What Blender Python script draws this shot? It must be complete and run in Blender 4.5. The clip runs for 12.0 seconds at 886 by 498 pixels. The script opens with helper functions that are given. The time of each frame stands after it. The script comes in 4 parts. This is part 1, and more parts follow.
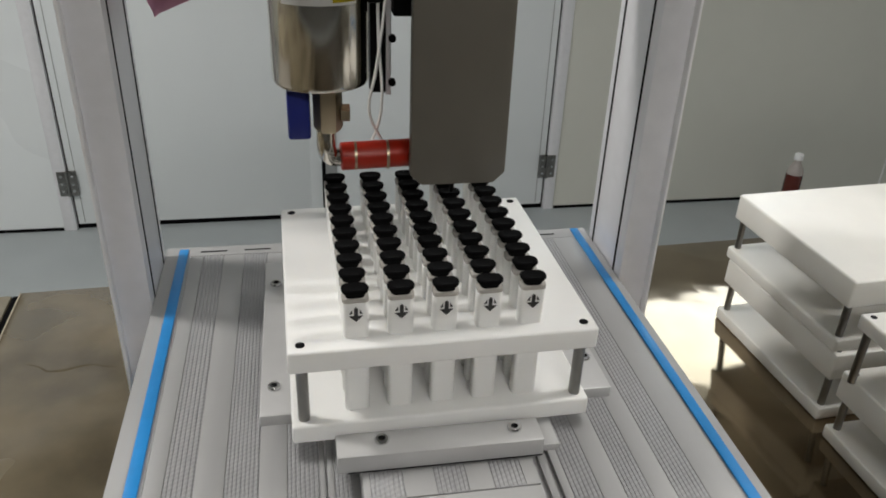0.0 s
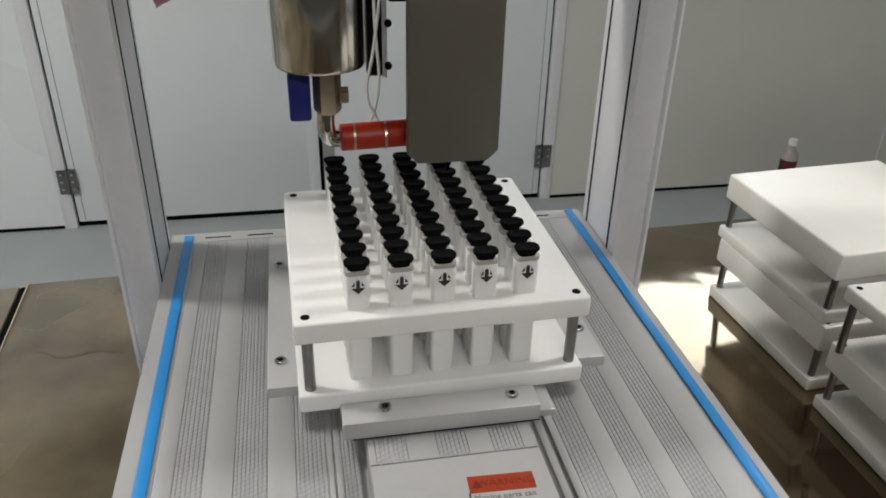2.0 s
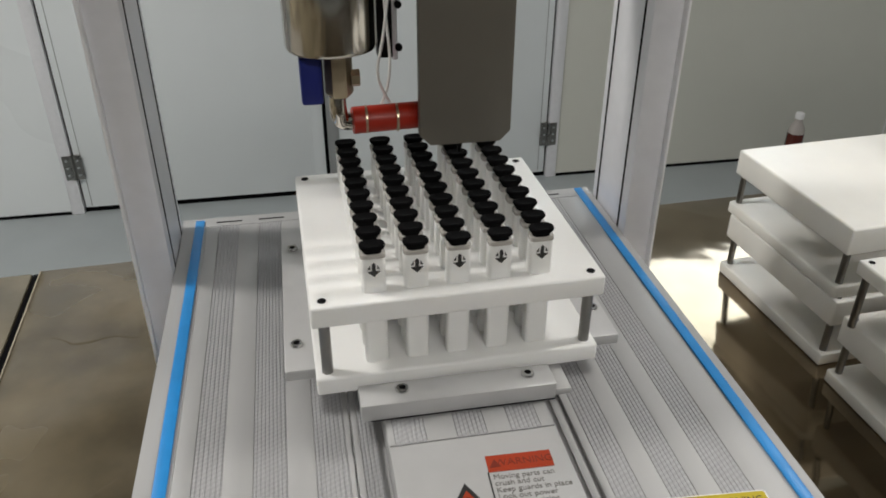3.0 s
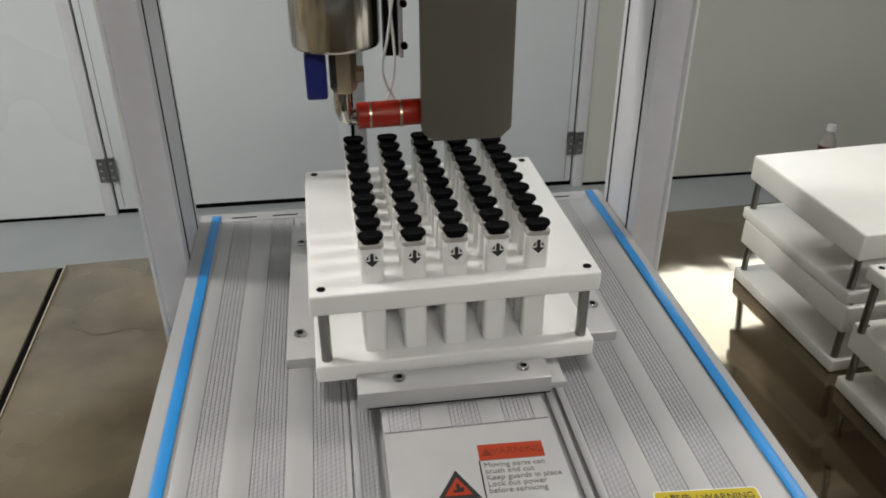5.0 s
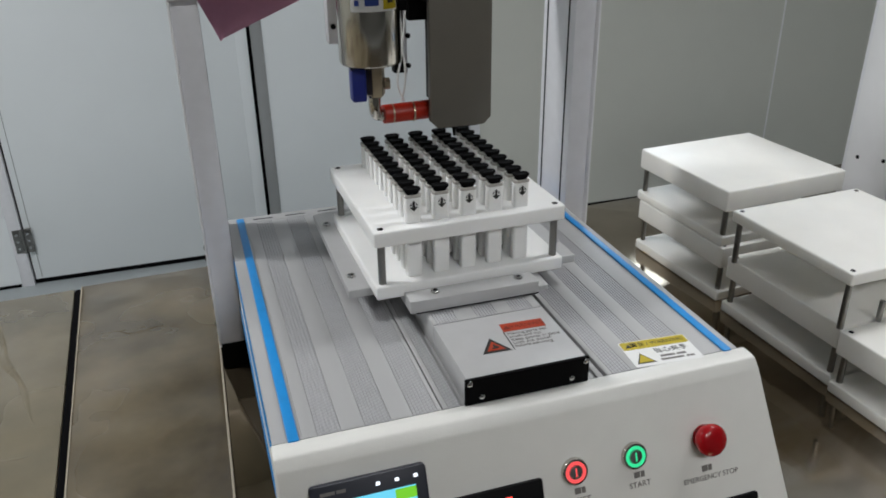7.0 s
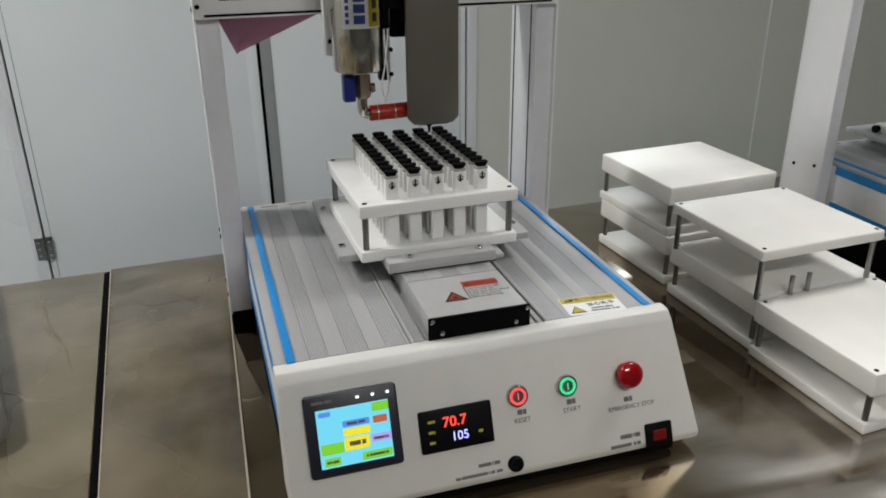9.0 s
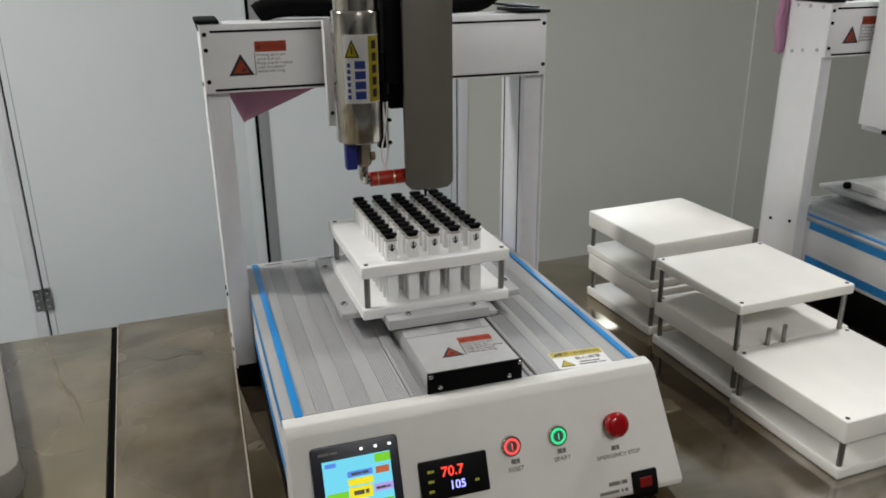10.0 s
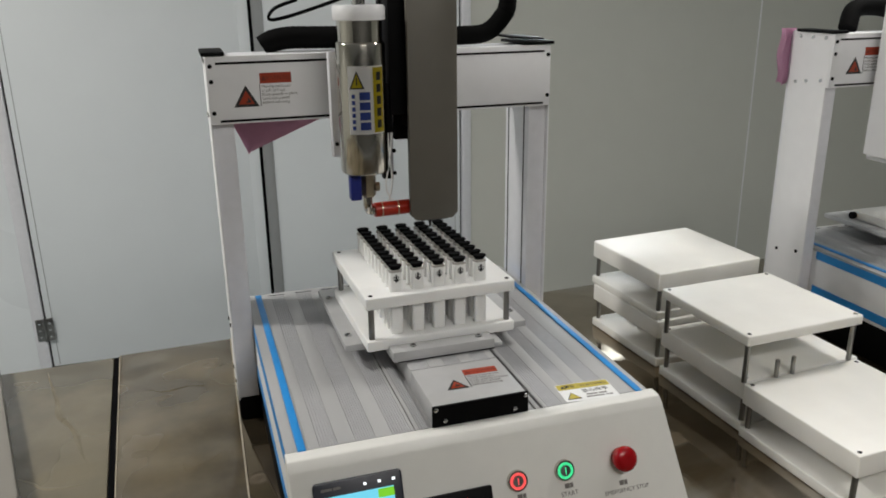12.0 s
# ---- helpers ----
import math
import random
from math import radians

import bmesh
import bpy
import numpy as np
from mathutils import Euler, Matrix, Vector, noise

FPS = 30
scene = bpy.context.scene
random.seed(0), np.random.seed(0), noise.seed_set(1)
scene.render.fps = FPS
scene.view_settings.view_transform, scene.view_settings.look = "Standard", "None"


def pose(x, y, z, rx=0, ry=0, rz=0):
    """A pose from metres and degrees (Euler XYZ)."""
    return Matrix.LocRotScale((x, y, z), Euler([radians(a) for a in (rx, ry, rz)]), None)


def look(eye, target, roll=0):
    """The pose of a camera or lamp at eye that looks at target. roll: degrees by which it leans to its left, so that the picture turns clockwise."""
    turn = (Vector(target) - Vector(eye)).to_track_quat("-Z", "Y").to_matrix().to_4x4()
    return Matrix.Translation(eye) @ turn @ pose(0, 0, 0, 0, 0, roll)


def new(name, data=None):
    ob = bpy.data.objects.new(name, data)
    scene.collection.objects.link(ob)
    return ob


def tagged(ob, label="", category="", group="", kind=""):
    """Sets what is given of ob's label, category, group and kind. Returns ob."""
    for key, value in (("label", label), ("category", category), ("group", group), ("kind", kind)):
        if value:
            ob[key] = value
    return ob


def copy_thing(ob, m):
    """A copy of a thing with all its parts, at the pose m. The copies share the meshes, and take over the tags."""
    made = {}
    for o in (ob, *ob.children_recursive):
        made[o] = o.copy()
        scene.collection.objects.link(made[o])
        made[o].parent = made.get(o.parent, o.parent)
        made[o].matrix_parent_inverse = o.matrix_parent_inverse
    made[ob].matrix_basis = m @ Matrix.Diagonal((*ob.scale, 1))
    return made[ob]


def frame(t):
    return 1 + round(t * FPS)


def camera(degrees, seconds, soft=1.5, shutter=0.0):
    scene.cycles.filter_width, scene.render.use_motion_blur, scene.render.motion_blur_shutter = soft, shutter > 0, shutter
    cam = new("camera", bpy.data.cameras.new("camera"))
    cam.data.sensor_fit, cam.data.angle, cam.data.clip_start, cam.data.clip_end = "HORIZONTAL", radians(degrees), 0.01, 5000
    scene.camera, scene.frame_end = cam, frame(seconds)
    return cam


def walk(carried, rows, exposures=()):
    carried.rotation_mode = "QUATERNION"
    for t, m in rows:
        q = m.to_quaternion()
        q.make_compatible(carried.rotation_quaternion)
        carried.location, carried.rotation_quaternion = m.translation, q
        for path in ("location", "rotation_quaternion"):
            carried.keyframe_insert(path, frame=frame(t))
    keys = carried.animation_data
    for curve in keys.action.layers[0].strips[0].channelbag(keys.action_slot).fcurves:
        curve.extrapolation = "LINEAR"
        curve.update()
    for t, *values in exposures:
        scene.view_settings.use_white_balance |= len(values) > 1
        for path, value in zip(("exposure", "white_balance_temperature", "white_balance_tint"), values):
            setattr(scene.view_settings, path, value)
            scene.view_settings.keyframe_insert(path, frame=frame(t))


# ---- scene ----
cam = camera(58.2, 12.0, 1.8)
PATH = [
    (0, (0.146, -0.265, 1.499), (0.478, 1.453, 0.529), 2.3),
    (0.5, (0.149, -0.266, 1.5), (0.479, 1.451, 0.529), 2.1),
    (1, (0.147, -0.274, 1.5), (0.478, 1.442, 0.527), 2.0),
    (1.5, (0.14, -0.287, 1.498), (0.47, 1.429, 0.523), 1.7),
    (2, (0.142, -0.293, 1.498), (0.476, 1.417, 0.517), 1.3),
    (2.5, (0.134, -0.292, 1.496), (0.474, 1.405, 0.493), 0.8),
    (3, (0.135, -0.292, 1.5), (0.453, 1.395, 0.474), 0.2),
    (5, (0.156, -0.313, 1.495), (0.4, 1.4, 0.491), -0.1),
    (5.5, (0.16, -0.337, 1.493), (0.451, 1.383, 0.515), -0.3),
    (6, (0.097, -0.399, 1.498), (0.501, 1.32, 0.559), -0.7),
    (6.5, (0.015, -0.487, 1.498), (0.523, 1.229, 0.605), -0.9),
    (7, (-0.03, -0.558, 1.517), (0.519, 1.161, 0.654), -0.8),
    (8.8, (-0.027, -0.736, 1.531), (0.507, 1.016, 0.728), -0.4),
    (9, (-0.05, -0.761, 1.533), (0.493, 0.99, 0.733), -0.5),
    (9.5, (-0.072, -0.805, 1.55), (0.492, 0.959, 0.795), -0.7),
    (10, (-0.074, -0.813, 1.578), (0.504, 0.97, 0.881), -0.6),
    (10.5, (-0.076, -0.813, 1.579), (0.509, 0.982, 0.919), -0.5),
    (11, (-0.075, -0.811, 1.579), (0.512, 0.992, 0.942), -0.4),
    (11.5, (-0.074, -0.809, 1.58), (0.509, 0.997, 0.949), -0.6),
    (12, (-0.074, -0.805, 1.578), (0.505, 1.003, 0.95), -0.7),
]
walk(cam, [(t, look(eye, target, roll)) for t, eye, target, roll in PATH],
     exposures=[(0, 0.0, 6620, 10), (6.05, 0.0, 6680, 10), (6.45, 0.0, 6200, 10), (7.2, 0.0, 6200, 10), (8.8, 0.0, 6430, 10), (10, 0.0, 6500, 10), (12, 0.0, 6600, 10)])

# ---- light ----
world = bpy.data.worlds.new("world")
scene.world = world
world.use_nodes = True
world.node_tree.nodes["Background"].inputs[0].default_value = (0.75, 0.78, 0.8, 1)
world.node_tree.nodes["Background"].inputs[1].default_value = 0.12
scene.view_settings.exposure = 0.0
LAMPS = [((-1.40, 0.85), 0.34, 0.34, 42.0), ((1.5, 0.35), 0.40, 0.40, 17.0), ((0.4, -1.85), 1.1, 0.22, 23.0)]


# ---- materials ----
def mat(name, color, rough=0.5, metal=0.0, vary=0.06, scale=30.0, bump=0.0, bump_scale=200.0, big=3.0, stretch=None, spec=0.5, rvar=0.08, sss=0.0, dist=0.002, fine=3):
    """Principled surface with colour variation at two scales, uneven gloss and fine relief."""
    m = bpy.data.materials.new(name)
    m.use_nodes = True
    nt = m.node_tree
    b = nt.nodes["Principled BSDF"]
    b.inputs["Metallic"].default_value = metal
    b.inputs["Specular IOR Level"].default_value = spec
    if sss:
        b.inputs["Subsurface Weight"].default_value = sss
        b.inputs["Subsurface Radius"].default_value = (1, 0.95, 0.85)
        b.inputs["Subsurface Scale"].default_value = 0.01
    co = nt.nodes.new("ShaderNodeTexCoord")
    mp = nt.nodes.new("ShaderNodeMapping")
    nt.links.new(co.outputs["Object"], mp.inputs[0])
    if stretch:
        mp.inputs["Scale"].default_value = stretch
    n1, n2 = nt.nodes.new("ShaderNodeTexNoise"), nt.nodes.new("ShaderNodeTexNoise")
    n1.inputs["Scale"].default_value, n1.inputs["Detail"].default_value = scale, 5
    n2.inputs["Scale"].default_value, n2.inputs["Detail"].default_value = big, 3
    for n in (n1, n2):
        nt.links.new(mp.outputs[0], n.inputs["Vector"])
    add = nt.nodes.new("ShaderNodeMath")
    add.operation = "ADD"
    nt.links.new(n1.outputs["Fac"], add.inputs[0])
    nt.links.new(n2.outputs["Fac"], add.inputs[1])
    rng = nt.nodes.new("ShaderNodeMapRange")
    rng.inputs["From Min"].default_value, rng.inputs["From Max"].default_value = 0.6, 1.4
    nt.links.new(add.outputs[0], rng.inputs["Value"])
    mix = nt.nodes.new("ShaderNodeMix")
    mix.data_type = "RGBA"
    mix.inputs["A"].default_value = (*[max(c * (1 - vary), 0) for c in color], 1)
    mix.inputs["B"].default_value = (*[min(c * (1 + vary), 1) for c in color], 1)
    nt.links.new(rng.outputs[0], mix.inputs["Factor"])
    nt.links.new(mix.outputs["Result"], b.inputs["Base Color"])
    rr = nt.nodes.new("ShaderNodeMapRange")
    rr.inputs["From Min"].default_value, rr.inputs["From Max"].default_value = 0.3, 0.7
    rr.inputs["To Min"].default_value, rr.inputs["To Max"].default_value = max(rough - rvar, 0.02), min(rough + rvar, 1)
    nt.links.new(n2.outputs["Fac"], rr.inputs["Value"])
    nt.links.new(rr.outputs[0], b.inputs["Roughness"])
    if bump:
        n3 = nt.nodes.new("ShaderNodeTexNoise")
        n3.inputs["Scale"].default_value, n3.inputs["Detail"].default_value = bump_scale, fine
        nt.links.new(mp.outputs[0], n3.inputs["Vector"])
        bp = nt.nodes.new("ShaderNodeBump")
        bp.inputs["Strength"].default_value, bp.inputs["Distance"].default_value = bump, dist
        nt.links.new(n3.outputs["Fac"], bp.inputs["Height"])
        nt.links.new(bp.outputs[0], b.inputs["Normal"])
    return m


def glow(name, color, strength):
    m = bpy.data.materials.new(name)
    m.use_nodes = True
    b = m.node_tree.nodes["Principled BSDF"]
    b.inputs["Base Color"].default_value = (*[c * 0.3 for c in color], 1)
    b.inputs["Emission Color"].default_value = (*color, 1)
    b.inputs["Emission Strength"].default_value = strength
    b.inputs["Roughness"].default_value = 0.3
    return m


WALL = mat("wall_paint", (0.60, 0.602, 0.550), 0.35, vary=0.02, scale=8, big=0.8, bump=0.03, bump_scale=60)
# made-up dark tone for the unseen south wall, deepens metal reflections
DARKWALL = mat("wall_darkened_for_reflections", (0.12, 0.12, 0.115), 0.5, vary=0.04, scale=8, big=0.8, bump=0.03, bump_scale=60)
DOORP = mat("door_panel", (0.72, 0.755, 0.77), 0.32, vary=0.02, scale=6, big=0.7, bump=0.03, bump_scale=60)
ALU = mat("anodised_aluminium", (0.78, 0.78, 0.81), 0.40, 0.18, vary=0.05, scale=60, bump=0.04, bump_scale=300)
FLOOR = mat("epoxy_floor", (0.33, 0.36, 0.37), 0.35, vary=0.08, scale=5, big=0.9, bump=0.03, bump_scale=40)
TRIMGREY = mat("grey_trim_paint", (0.30, 0.31, 0.31), 0.4, vary=0.04, scale=20)
CEIL = mat("ceiling_paint", (0.75, 0.76, 0.76), 0.6, vary=0.02)
STEEL_TOP = mat("worn_steel_sheet", (0.205, 0.160, 0.103), 0.07, 0.90, vary=0.45, scale=7, big=3.4, bump=0.30, bump_scale=4.5, rvar=0.05, dist=0.008)
STEEL_SIDE = mat("brown_film", (0.165, 0.142, 0.096), 0.28, 0.0, vary=0.62, scale=7, big=2.4, bump=0.75, bump_scale=5.0, rvar=0.12, dist=0.018, fine=1)
DARK_FILM = mat("dark_brown_film", (0.116, 0.094, 0.059), 0.25, 0.0, vary=0.75, scale=8, big=3.0, bump=0.8, bump_scale=6.0, rvar=0.14, dist=0.020, fine=1)
TAN_EDGE = mat("tan_film_edge", (0.40, 0.35, 0.27), 0.4, vary=0.1, scale=20)
STEEL = mat("stainless_steel", (0.56, 0.53, 0.48), 0.10, 1.0, vary=0.06, scale=40, stretch=(1, 1, 0.1), bump=0.02, bump_scale=200)
CHROME = mat("chrome", (0.62, 0.62, 0.62), 0.14, 1.0, vary=0.04)
POST = mat("ground_steel_post", (0.25, 0.245, 0.235), 0.3, 1.0, vary=0.08, scale=80)
WHITE = mat("white_acetal", (0.87, 0.87, 0.855), 0.42, vary=0.025, scale=25, big=6, bump=0.05, bump_scale=150, sss=0.15)
WHITE_CUT = mat("milled_white_plastic", (0.81, 0.80, 0.76), 0.46, vary=0.045, scale=18, big=5, bump=0.06, bump_scale=120, sss=0.3)
TUBGREY = mat("grey_cream_plastic", (0.23, 0.215, 0.19), 0.5, vary=0.06, scale=12, bump=0.05, bump_scale=150)
PAINT = mat("cream_powder_coat", (0.70, 0.695, 0.66), 0.42, vary=0.03, scale=40, big=4, bump=0.08, bump_scale=700)
WPAINT = mat("white_powder_coat", (0.83, 0.83, 0.84), 0.4, vary=0.03, scale=30, bump=0.06, bump_scale=700)
GREYP = mat("taupe_painted_sheet", (0.150, 0.139, 0.116), 0.38, 0.25, vary=0.05, scale=30, big=5, bump=0.05, bump_scale=500)
RIB = mat("ribbed_aluminium", (0.42, 0.42, 0.43), 0.48, 0.15, vary=0.07, scale=90, big=7, bump=0.05, bump_scale=400)
def hatch(m, direction, pitch, depth):
    """Adds fine knurled lines to a material."""
    nt = m.node_tree
    b = nt.nodes["Principled BSDF"]
    co = nt.nodes.new("ShaderNodeTexCoord")
    mp = nt.nodes.new("ShaderNodeMapping")
    mp.inputs["Rotation"].default_value = (0, 0, radians(direction))
    nt.links.new(co.outputs["Object"], mp.inputs[0])
    wv = nt.nodes.new("ShaderNodeTexWave")
    wv.inputs["Scale"].default_value, wv.inputs["Distortion"].default_value = 0.314 / pitch, 0.4
    wv.inputs["Detail"].default_value = 1.0
    nt.links.new(mp.outputs[0], wv.inputs["Vector"])
    old = b.inputs["Base Color"].links[0].from_socket
    mix = nt.nodes.new("ShaderNodeMix")
    mix.data_type, mix.blend_type = "RGBA", "MULTIPLY"
    mix.inputs["Factor"].default_value = depth
    nt.links.new(old, mix.inputs["A"])
    nt.links.new(wv.outputs["Color"], mix.inputs["B"])
    nt.links.new(mix.outputs["Result"], b.inputs["Base Color"])


def crease(m, scale, height):
    """Adds sharp irregular fold lines, as in thin film that was once crumpled."""
    nt = m.node_tree
    b = nt.nodes["Principled BSDF"]
    co = nt.nodes.new("ShaderNodeTexCoord")
    warp = nt.nodes.new("ShaderNodeTexNoise")
    warp.inputs["Scale"].default_value = scale * 0.8
    nt.links.new(co.outputs["Object"], warp.inputs["Vector"])
    mixv = nt.nodes.new("ShaderNodeMix")
    mixv.data_type = "VECTOR"
    mixv.inputs["Factor"].default_value = 0.22
    nt.links.new(co.outputs["Object"], mixv.inputs["A"])
    nt.links.new(warp.outputs["Color"], mixv.inputs["B"])
    vo = nt.nodes.new("ShaderNodeTexVoronoi")
    vo.feature = "DISTANCE_TO_EDGE"
    vo.inputs["Scale"].default_value = scale
    nt.links.new(mixv.outputs["Result"], vo.inputs["Vector"])
    rg = nt.nodes.new("ShaderNodeMapRange")
    rg.inputs["From Min"].default_value, rg.inputs["From Max"].default_value = 0.0, 0.16
    rg.inputs["To Min"].default_value, rg.inputs["To Max"].default_value = 1.0, 0.0
    nt.links.new(vo.outputs["Distance"], rg.inputs["Value"])
    bp = nt.nodes.new("ShaderNodeBump")
    bp.inputs["Strength"].default_value, bp.inputs["Distance"].default_value = 0.6, height
    nt.links.new(rg.outputs[0], bp.inputs["Height"])
    old = b.inputs["Normal"].links[0].from_socket
    nt.links.new(old, bp.inputs["Normal"])
    nt.links.new(bp.outputs[0], b.inputs["Normal"])


def scuff_and_glare(m, color):
    """Grey streaky scuffing of a metal sheet towards its working edge, with bright reflections painted into its colour.
    """
    nt = m.node_tree
    b = nt.nodes["Principled BSDF"]
    co = nt.nodes.new("ShaderNodeTexCoord")
    sep = nt.nodes.new("ShaderNodeSeparateXYZ")
    nt.links.new(co.outputs["Object"], sep.inputs[0])
    edge = nt.nodes.new("ShaderNodeMapRange")
    edge.inputs["From Min"].default_value, edge.inputs["From Max"].default_value = 0.10, -0.20
    edge.inputs["To Max"].default_value = 0.85
    nt.links.new(sep.outputs["Y"], edge.inputs["Value"])
    side = nt.nodes.new("ShaderNodeMapRange")
    side.inputs["From Min"].default_value, side.inputs["From Max"].default_value = -0.33, -0.22
    nt.links.new(sep.outputs["X"], side.inputs["Value"])
    both = nt.nodes.new("ShaderNodeMath")
    both.operation = "MULTIPLY"
    nt.links.new(edge.outputs[0], both.inputs[0])
    nt.links.new(side.outputs[0], both.inputs[1])
    mp = nt.nodes.new("ShaderNodeMapping")
    mp.inputs["Rotation"].default_value = (0, 0, radians(78))
    mp.inputs["Scale"].default_value = (3.2, 12.0, 1)
    nt.links.new(co.outputs["Object"], mp.inputs[0])
    no = nt.nodes.new("ShaderNodeTexNoise")
    no.inputs["Scale"].default_value, no.inputs["Detail"].default_value, no.inputs["Distortion"].default_value = 1.0, 5, 0.9
    nt.links.new(mp.outputs[0], no.inputs["Vector"])
    rg = nt.nodes.new("ShaderNodeMapRange")
    rg.inputs["From Min"].default_value, rg.inputs["From Max"].default_value = 0.36, 0.60
    nt.links.new(no.outputs["Fac"], rg.inputs["Value"])
    mu = nt.nodes.new("ShaderNodeMath")
    mu.operation = "MULTIPLY"
    nt.links.new(both.outputs[0], mu.inputs[0])
    nt.links.new(rg.outputs[0], mu.inputs[1])
    mix = nt.nodes.new("ShaderNodeMix")
    mix.data_type = "RGBA"
    mix.inputs["B"].default_value = (*color, 1)
    nt.links.new(mu.outputs[0], mix.inputs["Factor"])
    nt.links.new(b.inputs["Base Color"].links[0].from_socket, mix.inputs["A"])
    nt.links.new(mix.outputs["Result"], b.inputs["Base Color"])
    mr = nt.nodes.new("ShaderNodeMix")
    mr.inputs["B"].default_value = 0.28
    nt.links.new(mu.outputs[0], mr.inputs["Factor"])
    nt.links.new(b.inputs["Roughness"].links[0].from_socket, mr.inputs["A"])
    nt.links.new(mr.outputs["Result"], b.inputs["Roughness"])


# pale grey covers both worn streaks and painted-in glare
scuff_and_glare(STEEL_TOP, (0.58, 0.56, 0.53))
crease(STEEL_SIDE, 3.0, 0.0012)
crease(DARK_FILM, 3.6, 0.0014)
crease(STEEL_TOP, 3.0, 0.0012)
hatch(RIB, 64, 0.0042, 0.13)
SMOOTH = mat("brushed_aluminium", (0.405, 0.405, 0.405), 0.50, 0.12, vary=0.05, scale=40, big=6, stretch=(1, 0.08, 1), bump=0.03, bump_scale=300)
PLATE = mat("milled_aluminium_plate", (0.50, 0.50, 0.50), 0.40, 0.30, vary=0.05, scale=50, bump=0.03, bump_scale=300)
BLACK = mat("black_anodised", (0.003, 0.003, 0.0035), 0.5, vary=0.2, bump=0.03, spec=0.10)
RUBBER = mat("black_rubber", (0.0025, 0.0025, 0.0025), 0.75, vary=0.2, bump=0.1, spec=0.08)
SOOT = mat("matt_black_plastic", (0.0022, 0.0022, 0.0025), 0.75, vary=0.2, spec=0.08)
BLUE_TAPE = mat("blue_film_tape", (0.012, 0.235, 0.60), 0.4, vary=0.10, scale=50, bump=0.1, bump_scale=90)
BLUE = mat("blue_plastic", (0.008, 0.016, 0.16), 0.35, vary=0.1)
RED_PIPE = mat("red_silicone_sleeve", (0.36, 0.016, 0.004), 0.4, vary=0.1, scale=60)
RED_BTN = mat("red_plastic", (0.29, 0.003, 0.006), 0.12, vary=0.05)
BRASS = mat("nickelled_brass", (0.45, 0.38, 0.27), 0.3, 0.9, vary=0.08)
PALE_PINK = mat("pale_pink_cloth", (0.66, 0.40, 0.54), 0.8, vary=0.06, scale=120, bump=0.2, bump_scale=600)
PINK = mat("pink_cloth", (0.55, 0.26, 0.37), 0.8, vary=0.06, scale=120, bump=0.2, bump_scale=600)
PAPER = mat("white_label_film", (0.78, 0.78, 0.77), 0.4, vary=0.02)
YELLOW = mat("yellow_print", (0.47, 0.37, 0.012), 0.4, vary=0.04)
ORANGE = mat("orange_red_print", (0.33, 0.036, 0.009), 0.4, vary=0.05)
DKRED = mat("dark_red_print", (0.16, 0.02, 0.01), 0.45, vary=0.1)
INK = mat("black_print", (0.02, 0.02, 0.02), 0.45, vary=0.1)
GREYINK = mat("grey_print", (0.16, 0.15, 0.14), 0.5, vary=0.1)
BLUEINK = mat("blue_print", (0.03, 0.06, 0.28), 0.5, vary=0.1)
CABLE = mat("white_cable", (0.7, 0.7, 0.68), 0.4, vary=0.03)
# gaskets and joints, and the black pieces that stand in for shade in gaps
SEAM = mat("black_gasket_and_gap_shade", (0.0025, 0.0025, 0.003), 0.85, vary=0.1, spec=0.05)
CLEAR = mat("smoked_clear_band", (0.42, 0.40, 0.37), 0.12, vary=0.1)
BOTTLE = mat("clear_bottle_plastic", (0.42, 0.38, 0.36), 0.1, vary=0.05)
LIQUID = mat("red_brown_liquid", (0.10, 0.018, 0.012), 0.15, vary=0.1)
BEZEL = mat("navy_black_bezel", (0.012, 0.014, 0.024), 0.35, vary=0.1)
WINDOW = glow("frosted_daylight", (0.84, 0.94, 1.0), 6.0)
LAMPG = glow("lamp_diffuser", (1.0, 0.98, 0.94), 9.0)
SCREEN = glow("screen_cyan", (0.16, 0.62, 0.80), 1.0)
SC_GREEN = glow("screen_green", (0.20, 0.62, 0.03), 0.9)
SC_YEL = glow("screen_yellow", (0.85, 0.72, 0.02), 0.95)
SC_BLUE = glow("screen_blue", (0.10, 0.25, 0.75), 0.9)
SC_VIO = glow("screen_violet", (0.45, 0.35, 0.80), 0.9)
SC_OR = glow("screen_orange", (0.50, 0.12, 0.04), 0.9)
LED_RED = glow("led_red", (1.0, 0.05, 0.03), 2.2)
LED_BLUE = glow("led_blue", (0.34, 0.36, 1.0), 2.6)
LED_AMBER = glow("led_amber", (0.25, 0.24, 0.03), 0.7)
LED_WHITE = glow("led_white", (0.9, 0.95, 1.0), 1.5)
RING_RED = glow("ring_red", (0.95, 0.10, 0.10), 0.9)
RING_GREEN = glow("ring_green", (0.05, 0.75, 0.30), 0.9)
ROCKER_RED = glow("rocker_red", (0.22, 0.006, 0.004), 0.22)


# ---- builders ----
def box(x0, y0, z0, x1, y1, z1, bevel=0.0, seg=2):
    bm = bmesh.new()
    bmesh.ops.create_cube(bm, size=1.0)
    for v in bm.verts:
        v.co = Vector(((x0, x1)[v.co.x > 0], (y0, y1)[v.co.y > 0], (z0, z1)[v.co.z > 0]))
    if bevel:
        bmesh.ops.bevel(bm, geom=list(bm.edges), offset=bevel, segments=seg, profile=0.5, affect="EDGES")
    return bm


def join(*bms):
    """One bmesh out of several."""
    out = bmesh.new()
    for b in bms:
        me = bpy.data.meshes.new("tmp")
        b.to_mesh(me)
        out.from_mesh(me)
        bpy.data.meshes.remove(me)
        b.free()
    return out


